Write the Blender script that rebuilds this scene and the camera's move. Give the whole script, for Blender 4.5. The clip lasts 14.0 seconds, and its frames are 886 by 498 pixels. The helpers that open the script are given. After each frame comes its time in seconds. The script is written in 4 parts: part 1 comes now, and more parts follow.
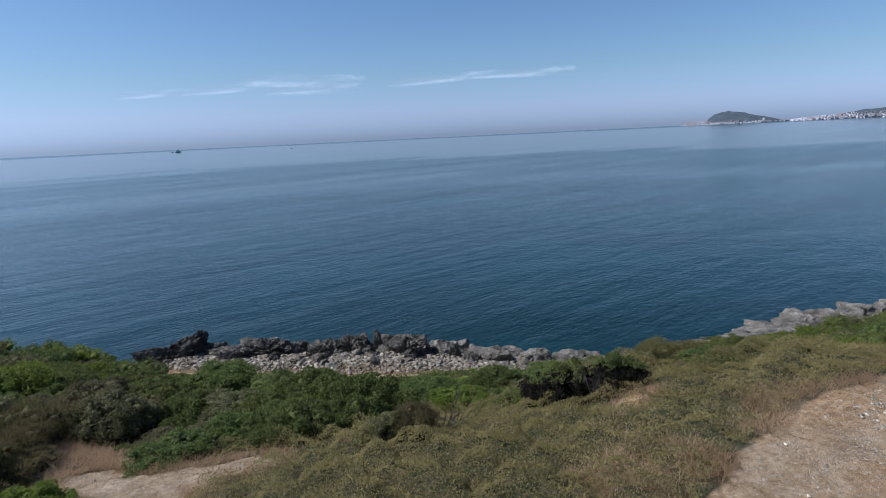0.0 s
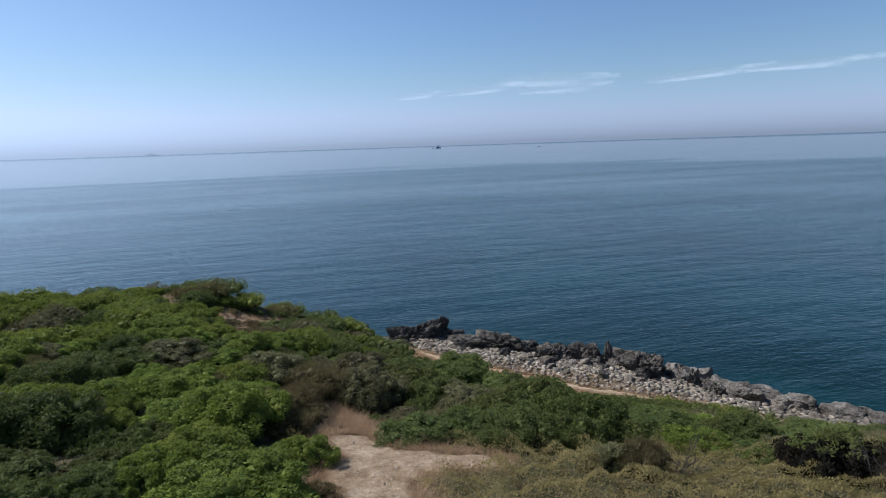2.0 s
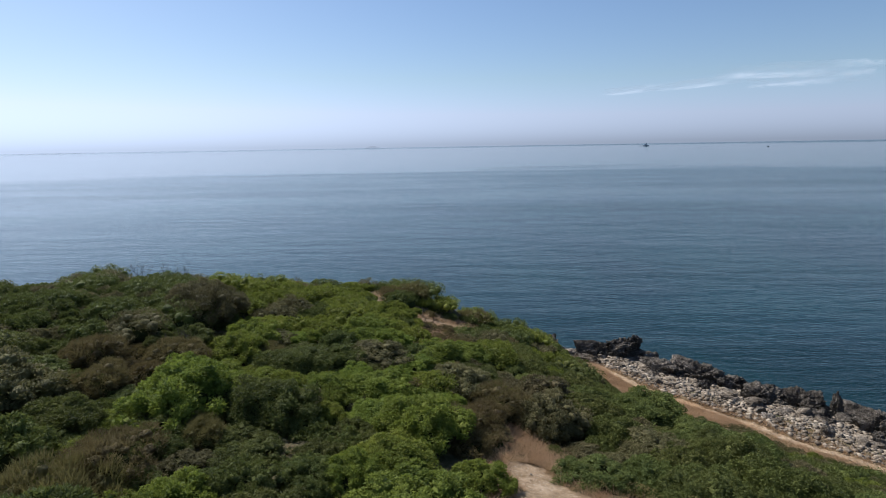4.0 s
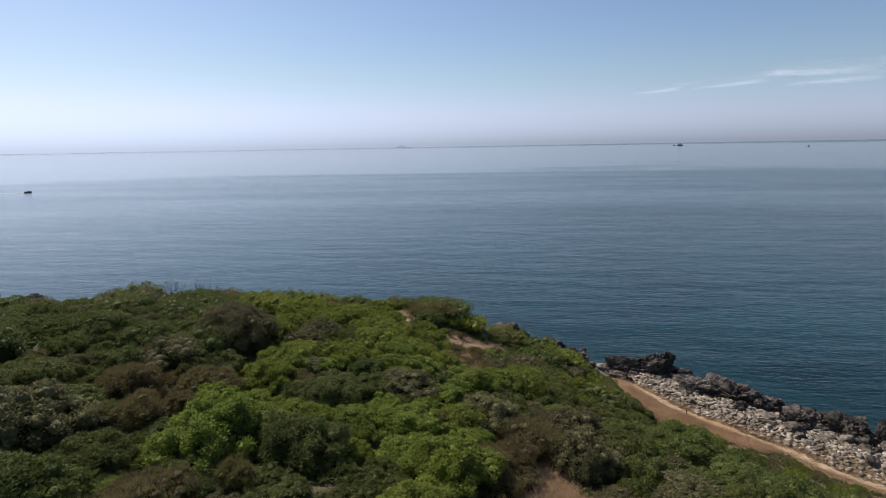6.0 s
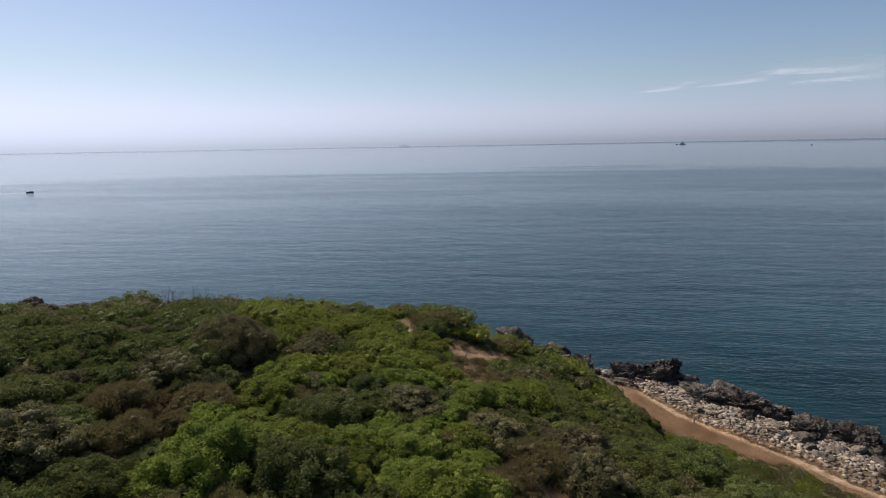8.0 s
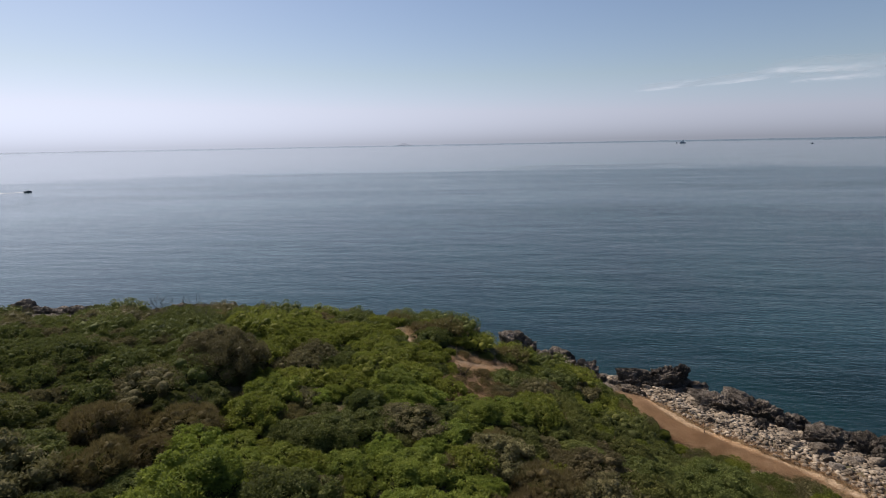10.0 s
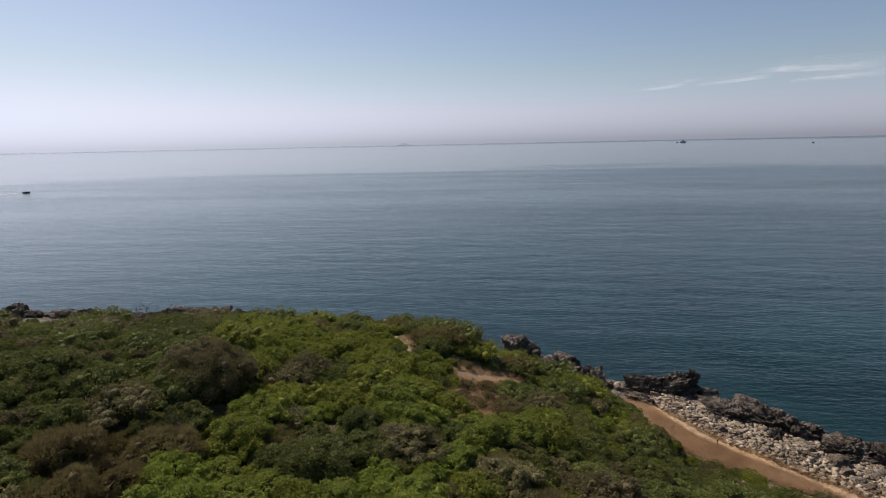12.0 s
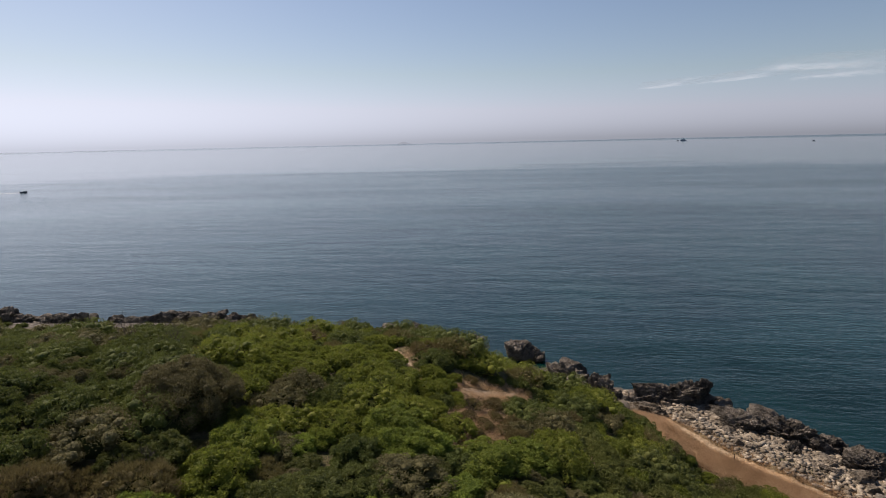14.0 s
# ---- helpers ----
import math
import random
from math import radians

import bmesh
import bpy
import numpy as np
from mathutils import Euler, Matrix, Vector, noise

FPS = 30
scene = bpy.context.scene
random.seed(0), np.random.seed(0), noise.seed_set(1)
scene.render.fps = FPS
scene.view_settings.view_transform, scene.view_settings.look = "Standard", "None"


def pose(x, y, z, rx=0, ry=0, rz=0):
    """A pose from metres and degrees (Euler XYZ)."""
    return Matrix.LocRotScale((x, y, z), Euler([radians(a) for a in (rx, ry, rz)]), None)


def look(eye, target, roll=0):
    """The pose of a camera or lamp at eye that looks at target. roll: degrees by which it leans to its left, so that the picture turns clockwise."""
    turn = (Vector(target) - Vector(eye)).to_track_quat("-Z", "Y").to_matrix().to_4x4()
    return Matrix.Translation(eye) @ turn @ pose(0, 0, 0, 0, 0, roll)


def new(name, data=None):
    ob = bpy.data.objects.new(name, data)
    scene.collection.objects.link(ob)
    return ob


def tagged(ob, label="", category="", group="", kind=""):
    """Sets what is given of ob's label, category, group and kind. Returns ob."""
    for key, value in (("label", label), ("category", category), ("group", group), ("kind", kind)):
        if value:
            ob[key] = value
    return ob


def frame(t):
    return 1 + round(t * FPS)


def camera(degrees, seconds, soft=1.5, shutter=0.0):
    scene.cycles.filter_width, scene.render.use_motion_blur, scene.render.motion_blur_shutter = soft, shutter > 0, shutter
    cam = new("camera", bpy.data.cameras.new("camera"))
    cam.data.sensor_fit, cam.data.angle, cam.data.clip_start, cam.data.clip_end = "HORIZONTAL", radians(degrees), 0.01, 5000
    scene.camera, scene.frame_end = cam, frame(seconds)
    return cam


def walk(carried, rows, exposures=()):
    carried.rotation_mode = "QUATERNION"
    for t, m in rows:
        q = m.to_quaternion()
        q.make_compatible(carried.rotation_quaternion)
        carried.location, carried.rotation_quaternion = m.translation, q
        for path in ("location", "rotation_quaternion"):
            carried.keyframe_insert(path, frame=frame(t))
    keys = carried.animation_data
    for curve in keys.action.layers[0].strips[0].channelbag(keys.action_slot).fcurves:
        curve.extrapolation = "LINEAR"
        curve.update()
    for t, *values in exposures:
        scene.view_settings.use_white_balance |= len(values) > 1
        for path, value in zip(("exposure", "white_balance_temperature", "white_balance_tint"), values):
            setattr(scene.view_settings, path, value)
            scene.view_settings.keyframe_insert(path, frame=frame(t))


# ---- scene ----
cam = camera(76.6, 14.0, soft=0.5)
# seconds, eye, heading to the left of +y, pitch, roll
PATH = [
    (0, (0.16, 0.07, 20.31), -41.43, -11.50, -2.76),
    (0.5, (0.13, 0.07, 20.48), -41.14, -11.46, -2.81),
    (1, (0.08, 0.06, 20.65), -35.92, -11.28, -2.67),
    (1.5, (0.05, 0.09, 20.76), -28.47, -10.98, -2.40),
    (2, (0.02, 0.10, 20.88), -17.16, -10.66, -1.87),
    (2.5, (0.05, 0.08, 21.12), -6.89, -10.57, -1.38),
    (3, (0.01, 0.08, 21.42), -2.11, -10.59, -1.10),
    (3.5, (0.01, 0.06, 21.72), 0.73, -10.54, -1.01),
    (4, (0.02, 0.08, 22.09), 2.77, -10.57, -0.96),
    (6.5, (-0.07, 0.76, 23.51), 5.85, -10.62, -0.97),
    (7, (-0.10, 0.97, 23.62), 5.93, -10.66, -0.97),
    (7.5, (-0.15, 1.26, 23.66), 5.94, -10.66, -1.01),
    (8, (-0.18, 1.51, 23.71), 5.94, -10.69, -1.02),
    (10.5, (-0.49, 3.55, 23.79), 5.95, -10.82, -1.09),
    (11, (-0.52, 3.94, 23.75), 5.97, -10.80, -1.13),
    (11.5, (-0.58, 4.38, 23.73), 5.97, -10.80, -1.19),
    (12, (-0.66, 4.92, 23.70), 5.99, -10.83, -1.19),
    (12.5, (-0.75, 5.43, 23.72), 5.99, -10.85, -1.21),
    (13, (-0.82, 5.92, 23.75), 6.01, -10.89, -1.23),
    (13.5, (-0.91, 6.44, 23.76), 6.00, -10.92, -1.25),
    (14, (-1.02, 6.98, 23.74), 5.99, -10.95, -1.26),
]
walk(cam, [(t, pose(*eye, 90, 0, yaw) @ pose(0, 0, 0, pitch) @ pose(0, 0, 0, 0, 0, roll)) for t, eye, yaw, pitch, roll in PATH],
     [(0, 0.22, 5230, 10), (2, 0.30, 5450, 11), (4, 0.36, 5850, 12), (7.5, 0.24, 6350, 16), (14, 0.18, 6850, 18)])

# ---- world, sun ----
SUN_LEFT, SUN_UP = 50.0, 47.0  # degrees to the left of +y, and above the horizon
world = bpy.data.worlds.new("sky")
scene.world = world
world.use_nodes = True
wn, wl = world.node_tree.nodes, world.node_tree.links
sky = wn.new("ShaderNodeTexSky")
sky.sky_type, sky.sun_disc = "NISHITA", False
sky.sun_elevation, sky.sun_rotation = radians(SUN_UP), radians(-SUN_LEFT)
sky.altitude, sky.air_density, sky.dust_density, sky.ozone_density = 0, 1.0, 0.72, 2.5
wn["Background"].inputs["Strength"].default_value = 0.079
# sea haze scatters a cool white: the sky nowhere turns yellower than this
parts_of, whole = wn.new("ShaderNodeSeparateColor"), wn.new("ShaderNodeCombineColor")
red, blue, cool, pale = (wn.new("ShaderNodeMath") for _ in range(4))
cool.operation, pale.operation, red.operation, blue.operation = "MULTIPLY", "MULTIPLY", "MINIMUM", "MAXIMUM"
cool.inputs[1].default_value, pale.inputs[1].default_value = 0.885, 1.18
wl.new(sky.outputs["Color"], parts_of.inputs[0])
wl.new(parts_of.outputs[1], cool.inputs[0])
wl.new(parts_of.outputs[1], pale.inputs[0])
wl.new(parts_of.outputs[0], red.inputs[0])
wl.new(cool.outputs[0], red.inputs[1])
wl.new(parts_of.outputs[2], blue.inputs[0])
wl.new(pale.outputs[0], blue.inputs[1])
wl.new(red.outputs[0], whole.inputs[0])
wl.new(parts_of.outputs[1], whole.inputs[1])
wl.new(blue.outputs[0], whole.inputs[2])
wl.new(whole.outputs[0], wn["Background"].inputs["Color"])

sun = new("sun", bpy.data.lights.new("sun", "SUN"))
sun.data.energy, sun.data.angle, sun.data.color = 4.7, radians(0.6), (1.0, 0.92, 0.80)
sun_dir = Vector((-math.sin(radians(SUN_LEFT)) * math.cos(radians(SUN_UP)), math.cos(radians(SUN_LEFT)) * math.cos(radians(SUN_UP)), math.sin(radians(SUN_UP))))
sun.matrix_world = look(sun_dir * 300, (0, 0, 0))


# ---- materials ----
class Nodes:
    """A small node-material builder."""

    def __init__(self, name):
        self.mat = bpy.data.materials.new(name)
        self.mat.use_nodes = True
        self.tree = self.mat.node_tree
        self.bsdf = self.tree.nodes["Principled BSDF"]
        self.out = self.tree.nodes["Material Output"]

    def add(self, kind):
        return self.tree.nodes.new(kind)

    def link(self, a, b):
        self.tree.links.new(a, b)

    def coords(self, scale=(1, 1, 1), source="Object"):
        tex = self.add("ShaderNodeTexCoord")
        mapping = self.add("ShaderNodeMapping")
        mapping.inputs["Scale"].default_value = scale
        self.link(tex.outputs[source], mapping.inputs["Vector"])
        return mapping.outputs["Vector"]

    def position(self, scale=(1, 1, 1), turn=0.0):
        geo = self.add("ShaderNodeNewGeometry")
        mapping = self.add("ShaderNodeMapping")
        mapping.inputs["Scale"].default_value = scale
        mapping.inputs["Rotation"].default_value = (0, 0, radians(turn))
        self.link(geo.outputs["Position"], mapping.inputs["Vector"])
        return mapping.outputs["Vector"]

    def noise(self, vector, scale, detail=4, rough=0.55, kind="FBM"):
        node = self.add("ShaderNodeTexNoise")
        node.noise_type = kind
        node.inputs["Scale"].default_value = scale
        node.inputs["Detail"].default_value = detail
        node.inputs["Roughness"].default_value = rough
        self.link(vector, node.inputs["Vector"])
        return node.outputs["Fac"]

    def ramp(self, fac, *stops):
        node = self.add("ShaderNodeValToRGB")
        while len(node.color_ramp.elements) < len(stops):
            node.color_ramp.elements.new(0.5)
        for element, (at, colour) in zip(node.color_ramp.elements, stops):
            element.position = at
            element.color = (*colour, 1) if len(colour) == 3 else colour
        self.link(fac, node.inputs["Fac"])
        return node.outputs["Color"]

    def mix(self, fac, a, b, blend="MIX"):
        node = self.add("ShaderNodeMix")
        node.data_type, node.blend_type = "RGBA", blend
        for value, socket in ((fac, node.inputs[0]), (a, node.inputs[6]), (b, node.inputs[7])):
            if isinstance(value, bpy.types.NodeSocket):
                self.link(value, socket)
            elif isinstance(value, tuple):
                socket.default_value = (*value, 1)
            else:
                socket.default_value = value
        return node.outputs[2]

    def math(self, op, a, b=0.0, clamp=False):
        node = self.add("ShaderNodeMath")
        node.operation, node.use_clamp = op, clamp
        for value, socket in ((a, node.inputs[0]), (b, node.inputs[1])):
            if isinstance(value, bpy.types.NodeSocket):
                self.link(value, socket)
            else:
                socket.default_value = value
        return node.outputs[0]

    def bump(self, height, strength, distance, after=None):
        node = self.add("ShaderNodeBump")
        node.inputs["Strength"].default_value = strength
        node.inputs["Distance"].default_value = distance
        self.link(height, node.inputs["Height"])
        if after is not None:
            self.link(after, node.inputs["Normal"])
        return node.outputs["Normal"]

    def set(self, **sockets):
        for key, value in sockets.items():
            socket = self.bsdf.inputs[key.replace("_", " ")]
            if isinstance(value, bpy.types.NodeSocket):
                self.link(value, socket)
            else:
                socket.default_value = (*value, 1) if isinstance(value, tuple) and len(value) == 3 else value
        return self.mat


def plain(name, colour, rough=0.6, sheen=0.5):
    """Paint or plastic with a little dirt."""
    n = Nodes(name)
    dirt = n.noise(n.coords(), 3.0, 5)
    dark = tuple(c * 0.75 for c in colour)
    return n.set(Base_Color=n.ramp(dirt, (0.35, dark), (0.6, colour)), Roughness=rough, Specular_IOR_Level=sheen)


def foliage(name, deep, mid, tip, glow=0.4, gloss=0.6):
    """Leaves: each clump and leaf its own tone, each shrub its own shift, patches of older growth, light through the blade."""
    n = Nodes(name)
    geo, info = n.add("ShaderNodeNewGeometry"), n.add("ShaderNodeObjectInfo")
    p = n.position()
    patch = n.math("ADD", n.math("MULTIPLY", n.noise(p, 0.7, 3), 0.45), n.math("MULTIPLY", n.noise(p, 0.2, 3), 0.3))
    grain = n.noise(p, 16.0, 5, 0.7)
    leaf = n.math("ADD", n.math("MULTIPLY", geo.outputs["Random Per Island"], 0.17), n.math("MULTIPLY", grain, 0.25))
    tone = n.ramp(n.math("MULTIPLY", n.math("ADD", patch, leaf), 0.87), (0.34, deep), (0.48, mid), (0.63, tip))
    hue = n.add("ShaderNodeHueSaturation")
    n.link(n.math("ADD", n.math("MULTIPLY", info.outputs["Random"], 0.035), 0.468), hue.inputs["Hue"])
    n.link(n.math("ADD", n.math("MULTIPLY", info.outputs["Random"], 0.36), 0.82), hue.inputs["Value"])
    n.link(tone, hue.inputs["Color"])
    normal = n.bump(n.noise(p, 22.0, 4, 0.7), 0.9, 0.05)
    n.set(Base_Color=hue.outputs["Color"], Roughness=gloss, Specular_IOR_Level=0.15, Normal=normal)
    through_leaf = n.add("ShaderNodeBsdfTranslucent")
    n.link(n.mix(0.5, hue.outputs["Color"], tuple(min(1, c * 1.8) for c in tip)), through_leaf.inputs["Color"])
    both = n.add("ShaderNodeMixShader")
    both.inputs[0].default_value = glow
    n.link(n.bsdf.outputs[0], both.inputs[1])
    n.link(through_leaf.outputs[0], both.inputs[2])
    n.link(both.outputs[0], n.out.inputs["Surface"])
    return n.mat


def rock_material(name, dark, mid, light, pits=1.0, loose=False):
    """Weathered limestone: mottled, pitted, paler where the crust has broken."""
    n = Nodes(name)
    p, info = n.position(), n.add("ShaderNodeObjectInfo")
    one = n.add("ShaderNodeNewGeometry").outputs["Random Per Island"] if loose else info.outputs["Random"]
    coarse, fine = n.noise(p, 0.9, 6, 0.65), n.noise(p, 9.0, 6, 0.7)
    tone = n.ramp(n.math("ADD", n.math("MULTIPLY", coarse, 0.55), n.math("MULTIPLY", fine, 0.45)), (0.40, dark), (0.5, mid), (0.62, light))
    own = n.math("ADD", n.math("MULTIPLY", one, 0.75 if loose else 0.5), 0.5 if loose else 0.72)
    shade = n.add("ShaderNodeHueSaturation")
    n.link(own, shade.inputs["Value"])
    n.link(tone, shade.inputs["Color"])
    crack = n.add("ShaderNodeTexVoronoi")
    crack.feature = "DISTANCE_TO_EDGE"
    crack.inputs["Scale"].default_value = 2.2
    n.link(p, crack.inputs["Vector"])
    normal = n.bump(n.math("MINIMUM", crack.outputs["Distance"], 0.12), 0.5 * pits, 0.05 if loose else 0.6)
    normal = n.bump(n.noise(p, 30.0 if loose else 3.2, 9, 0.8), 1.0 * pits, 0.01 if loose else 0.55, normal)
    return n.set(Base_Color=shade.outputs["Color"], Roughness=0.92, Specular_IOR_Level=0.2, Normal=normal)


def sea_material():
    """Deep green-blue water under small waves; wind lanes ruffle it more or less."""
    n = Nodes("sea_water")
    p = n.position()
    far = n.add("ShaderNodeVectorMath")
    far.operation = "LENGTH"
    n.link(p, far.inputs[0])
    lanes = n.noise(n.position((0.0013, 0.006, 1), -8), 1.0, 5, 0.6)
    streaks = n.noise(n.position((0.004, 0.03, 1), -5), 1.0, 4, 0.6)
    wander = n.math("ADD", n.math("MULTIPLY", lanes, 0.8), n.math("MULTIPLY", streaks, 0.25))
    # metres out to sea, made uneven by the wind, against how ruffled the water is there
    out = n.math("MULTIPLY", far.outputs["Value"], n.math("ADD", n.math("MULTIPLY", wander, 1.3), 0.32))
    level = n.math("DIVIDE", out, 4000.0, True)
    stops = ((0.0, 0.5), (0.025, 0.58), (0.054, 0.68), (0.062, 0.44), (0.069, 0.46), (0.077, 0.68), (0.119, 0.74), (0.131, 0.30), (0.6, 0.26), (0.86, 0.30), (0.91, 0.95))
    calm = n.ramp(level, *((at, (value, value, value)) for at, value in stops))
    patches = n.ramp(streaks, (0.36, (0.70, 0.70, 0.70)), (0.60, (1, 1, 1)))
    # the western water lies in the lee of the land
    apart = n.add("ShaderNodeSeparateXYZ")
    n.link(p, apart.inputs[0])
    lee = n.ramp(n.math("ADD", n.math("DIVIDE", apart.outputs["X"], far.outputs["Value"]), 0.8), (0.1, (0.5, 0.5, 0.5)), (0.8, (0.85, 0.85, 0.85)), (1.0, (1, 1, 1)))
    ruffle = n.math("MULTIPLY", n.math("MULTIPLY", calm, patches), lee)
    depth = n.noise(n.position((0.03, 0.03, 1)), 1.0, 3)
    swell = n.math("ADD", n.math("MULTIPLY", n.noise(n.position((0.12, 0.28, 1), 14), 1.0, 5, 0.66), 0.6), n.math("MULTIPLY", n.noise(n.position((0.035, 0.13, 1), 6), 1.0, 4, 0.6), 1.3))
    chop = n.noise(n.position((0.8, 1.9, 1), -9), 1.0, 4, 0.6)
    big, small = n.add("ShaderNodeBump"), n.add("ShaderNodeBump")
    big.inputs["Distance"].default_value, small.inputs["Distance"].default_value = 1.0, 0.28
    n.link(n.math("MULTIPLY", ruffle, 0.46), big.inputs["Strength"])
    n.link(swell, big.inputs["Height"])
    n.link(n.math("MULTIPLY", ruffle, 0.6), small.inputs["Strength"])
    n.link(chop, small.inputs["Height"])
    n.link(big.outputs["Normal"], small.inputs["Normal"])
    body = n.ramp(depth, (0.38, (0.0007, 0.0130, 0.0112)), (0.62, (0.0012, 0.023, 0.0195)))
    return n.set(Base_Color=body, Roughness=n.math("ADD", n.math("MULTIPLY", ruffle, 0.16), 0.07), IOR=1.333, Specular_IOR_Level=0.5, Normal=small.outputs["Normal"])


def ground_material():
    """Stony tan soil on the paths and leaf litter with dead grass between the shrubs."""
    n = Nodes("soil")
    p = n.position()
    masks = [n.add("ShaderNodeAttribute") for _ in range(4)]
    masks[0].attribute_name, masks[1].attribute_name, masks[2].attribute_name, masks[3].attribute_name = "bare", "shore", "rubble", "dry"
    bare, shore, chips, dry = (m.outputs["Fac"] for m in masks)
    soil = n.ramp(n.noise(p, 1.3, 8, 0.7), (0.35, (0.29, 0.198, 0.11)), (0.52, (0.48, 0.345, 0.214)), (0.68, (0.65, 0.50, 0.348)))
    soil = n.mix(n.ramp(n.noise(p, 0.25, 3), (0.45, (0, 0, 0)), (0.62, (1, 1, 1))), soil, n.ramp(n.noise(p, 3.0, 5), (0.4, (0.42, 0.255, 0.126)), (0.65, (0.59, 0.395, 0.23))))
    grit = n.ramp(n.noise(p, 13.0, 5, 0.7), (0.56, (0, 0, 0)), (0.64, (1, 1, 1)))
    dirt = n.ramp(n.noise(p, 6.0, 7, 0.75), (0.38, (0.72, 0.72, 0.72)), (0.54, (1, 1, 1)))
    soil = n.mix(1.0, soil, dirt, "MULTIPLY")
    soil = n.mix(n.math("MULTIPLY", grit, 0.6), soil, (0.66, 0.58, 0.47))
    litter = n.ramp(n.noise(p, 2.2, 7, 0.7), (0.34, (0.045, 0.05, 0.02)), (0.5, (0.10, 0.095, 0.045)), (0.68, (0.20, 0.16, 0.09)))
    stone = n.ramp(n.noise(p, 1.6, 7, 0.72), (0.34, (0.045, 0.040, 0.034)), (0.5, (0.12, 0.105, 0.088)), (0.66, (0.25, 0.22, 0.185)))
    straw = n.ramp(n.noise(p, 3.0, 7, 0.72), (0.36, (0.10, 0.072, 0.038)), (0.5, (0.20, 0.145, 0.078)), (0.66, (0.33, 0.25, 0.14)))
    litter = n.mix(n.math("ADD", dry, n.math("MULTIPLY", n.math("SUBTRACT", n.noise(p, 1.1, 5), 0.5), 0.8), True), litter, straw)
    gravel = n.ramp(n.noise(p, 4.5, 6, 0.75), (0.36, (0.15, 0.118, 0.082)), (0.5, (0.31, 0.255, 0.185)), (0.64, (0.46, 0.39, 0.30)))
    stone = n.mix(chips, stone, gravel)
    rough_edge = n.math("ADD", bare, n.math("MULTIPLY", n.math("SUBTRACT", n.noise(p, 2.5, 5), 0.5), 0.9))
    base = n.mix(n.ramp(rough_edge, (0.42, (0, 0, 0)), (0.62, (1, 1, 1))), litter, soil)
    base = n.mix(shore, base, stone)
    normal = n.bump(n.noise(p, 5.0, 9, 0.78), 1.0, 0.2)
    return n.set(Base_Color=base, Roughness=0.95, Specular_IOR_Level=0.15, Normal=normal)


SEA, SOIL = sea_material(), ground_material()
KARST = rock_material("dark_limestone", (0.046, 0.039, 0.031), (0.18, 0.155, 0.125), (0.44, 0.385, 0.32), 1.3)
LEDGE = rock_material("grey_limestone", (0.10, 0.084, 0.066), (0.25, 0.216, 0.176), (0.46, 0.405, 0.335))
PALE = rock_material("pale_limestone", (0.125, 0.098, 0.070), (0.27, 0.222, 0.165), (0.45, 0.383, 0.298), 1.0)
CHIPS = rock_material("limestone_chips", (0.12, 0.094, 0.066), (0.25, 0.205, 0.152), (0.43, 0.37, 0.285), 0.8, True)
WHITE_CHIPS = rock_material("white_limestone_chips", (0.24, 0.195, 0.14), (0.42, 0.355, 0.275), (0.62, 0.55, 0.45), 0.8, True)
LEAF = {
    "mastic": foliage("mastic_leaves", (0.054, 0.084, 0.014), (0.120, 0.166, 0.026), (0.214, 0.264, 0.042), 0.28),
    "dark": foliage("dark_leaves", (0.038, 0.053, 0.014), (0.075, 0.096, 0.023), (0.134, 0.156, 0.038), 0.22),
    "green": foliage("mid_green_leaves", (0.045, 0.063, 0.018), (0.090, 0.115, 0.030), (0.156, 0.180, 0.047), 0.25),
    "grey": foliage("olive_grey_leaves", (0.062, 0.062, 0.024), (0.115, 0.110, 0.044), (0.190, 0.174, 0.078), 0.22),
    "heath": foliage("brown_heath_shoots", (0.068, 0.060, 0.022), (0.118, 0.102, 0.039), (0.186, 0.158, 0.065), 0.25),
    "broom": foliage("broom_shoots", (0.070, 0.072, 0.020), (0.130, 0.126, 0.038), (0.200, 0.180, 0.070), 0.25),
}
CREEPER = foliage("creeper_leaves", (0.142, 0.134, 0.044), (0.246, 0.222, 0.074), (0.356, 0.312, 0.118), 0.3)
STRAW = foliage("dry_grass_blades", (0.23, 0.158, 0.074), (0.38, 0.275, 0.140), (0.54, 0.42, 0.25), 0.35, 0.8)
# Stems share this dark tone with the mass that paints shade inside shrubs.
TWIG_SHADE = plain("twigs", (0.036, 0.042, 0.014), 1.0, 0.0)
DEAD = plain("dead_wood", (0.10, 0.085, 0.07), 0.9, 0.1)


# ---- mesh helpers ----
def mesh_of(name, verts, faces, material, smooth=False):
    """A mesh from a vertex array and a face array in which all faces have the same number of corners."""
    verts, faces = np.asarray(verts, np.float32), np.asarray(faces, np.int32)
    me = bpy.data.meshes.new(name)
    count, corners = faces.shape
    me.vertices.add(len(verts))
    me.vertices.foreach_set("co", verts.ravel())
    me.loops.add(count * corners)
    me.loops.foreach_set("vertex_index", faces.ravel())
    me.polygons.add(count)
    me.polygons.foreach_set("loop_start", np.arange(0, count * corners, corners, dtype=np.int32))
    if smooth:
        me.polygons.foreach_set("use_smooth", np.ones(count, bool))
    me.update(calc_edges=True)
    me.materials.append(material)
    return me


def part(name, bm, material, parent, label=""):
    """Links a bmesh, or a ready mesh, as one mesh object under a thing or a part."""
    if isinstance(bm, bmesh.types.BMesh):
        me = bpy.data.meshes.new(name)
        bm.to_mesh(me)
        bm.free()
        me.materials.append(material)
    else:
        me = bm
    ob = new(name, me)
    ob.parent = parent
    return tagged(ob, label)


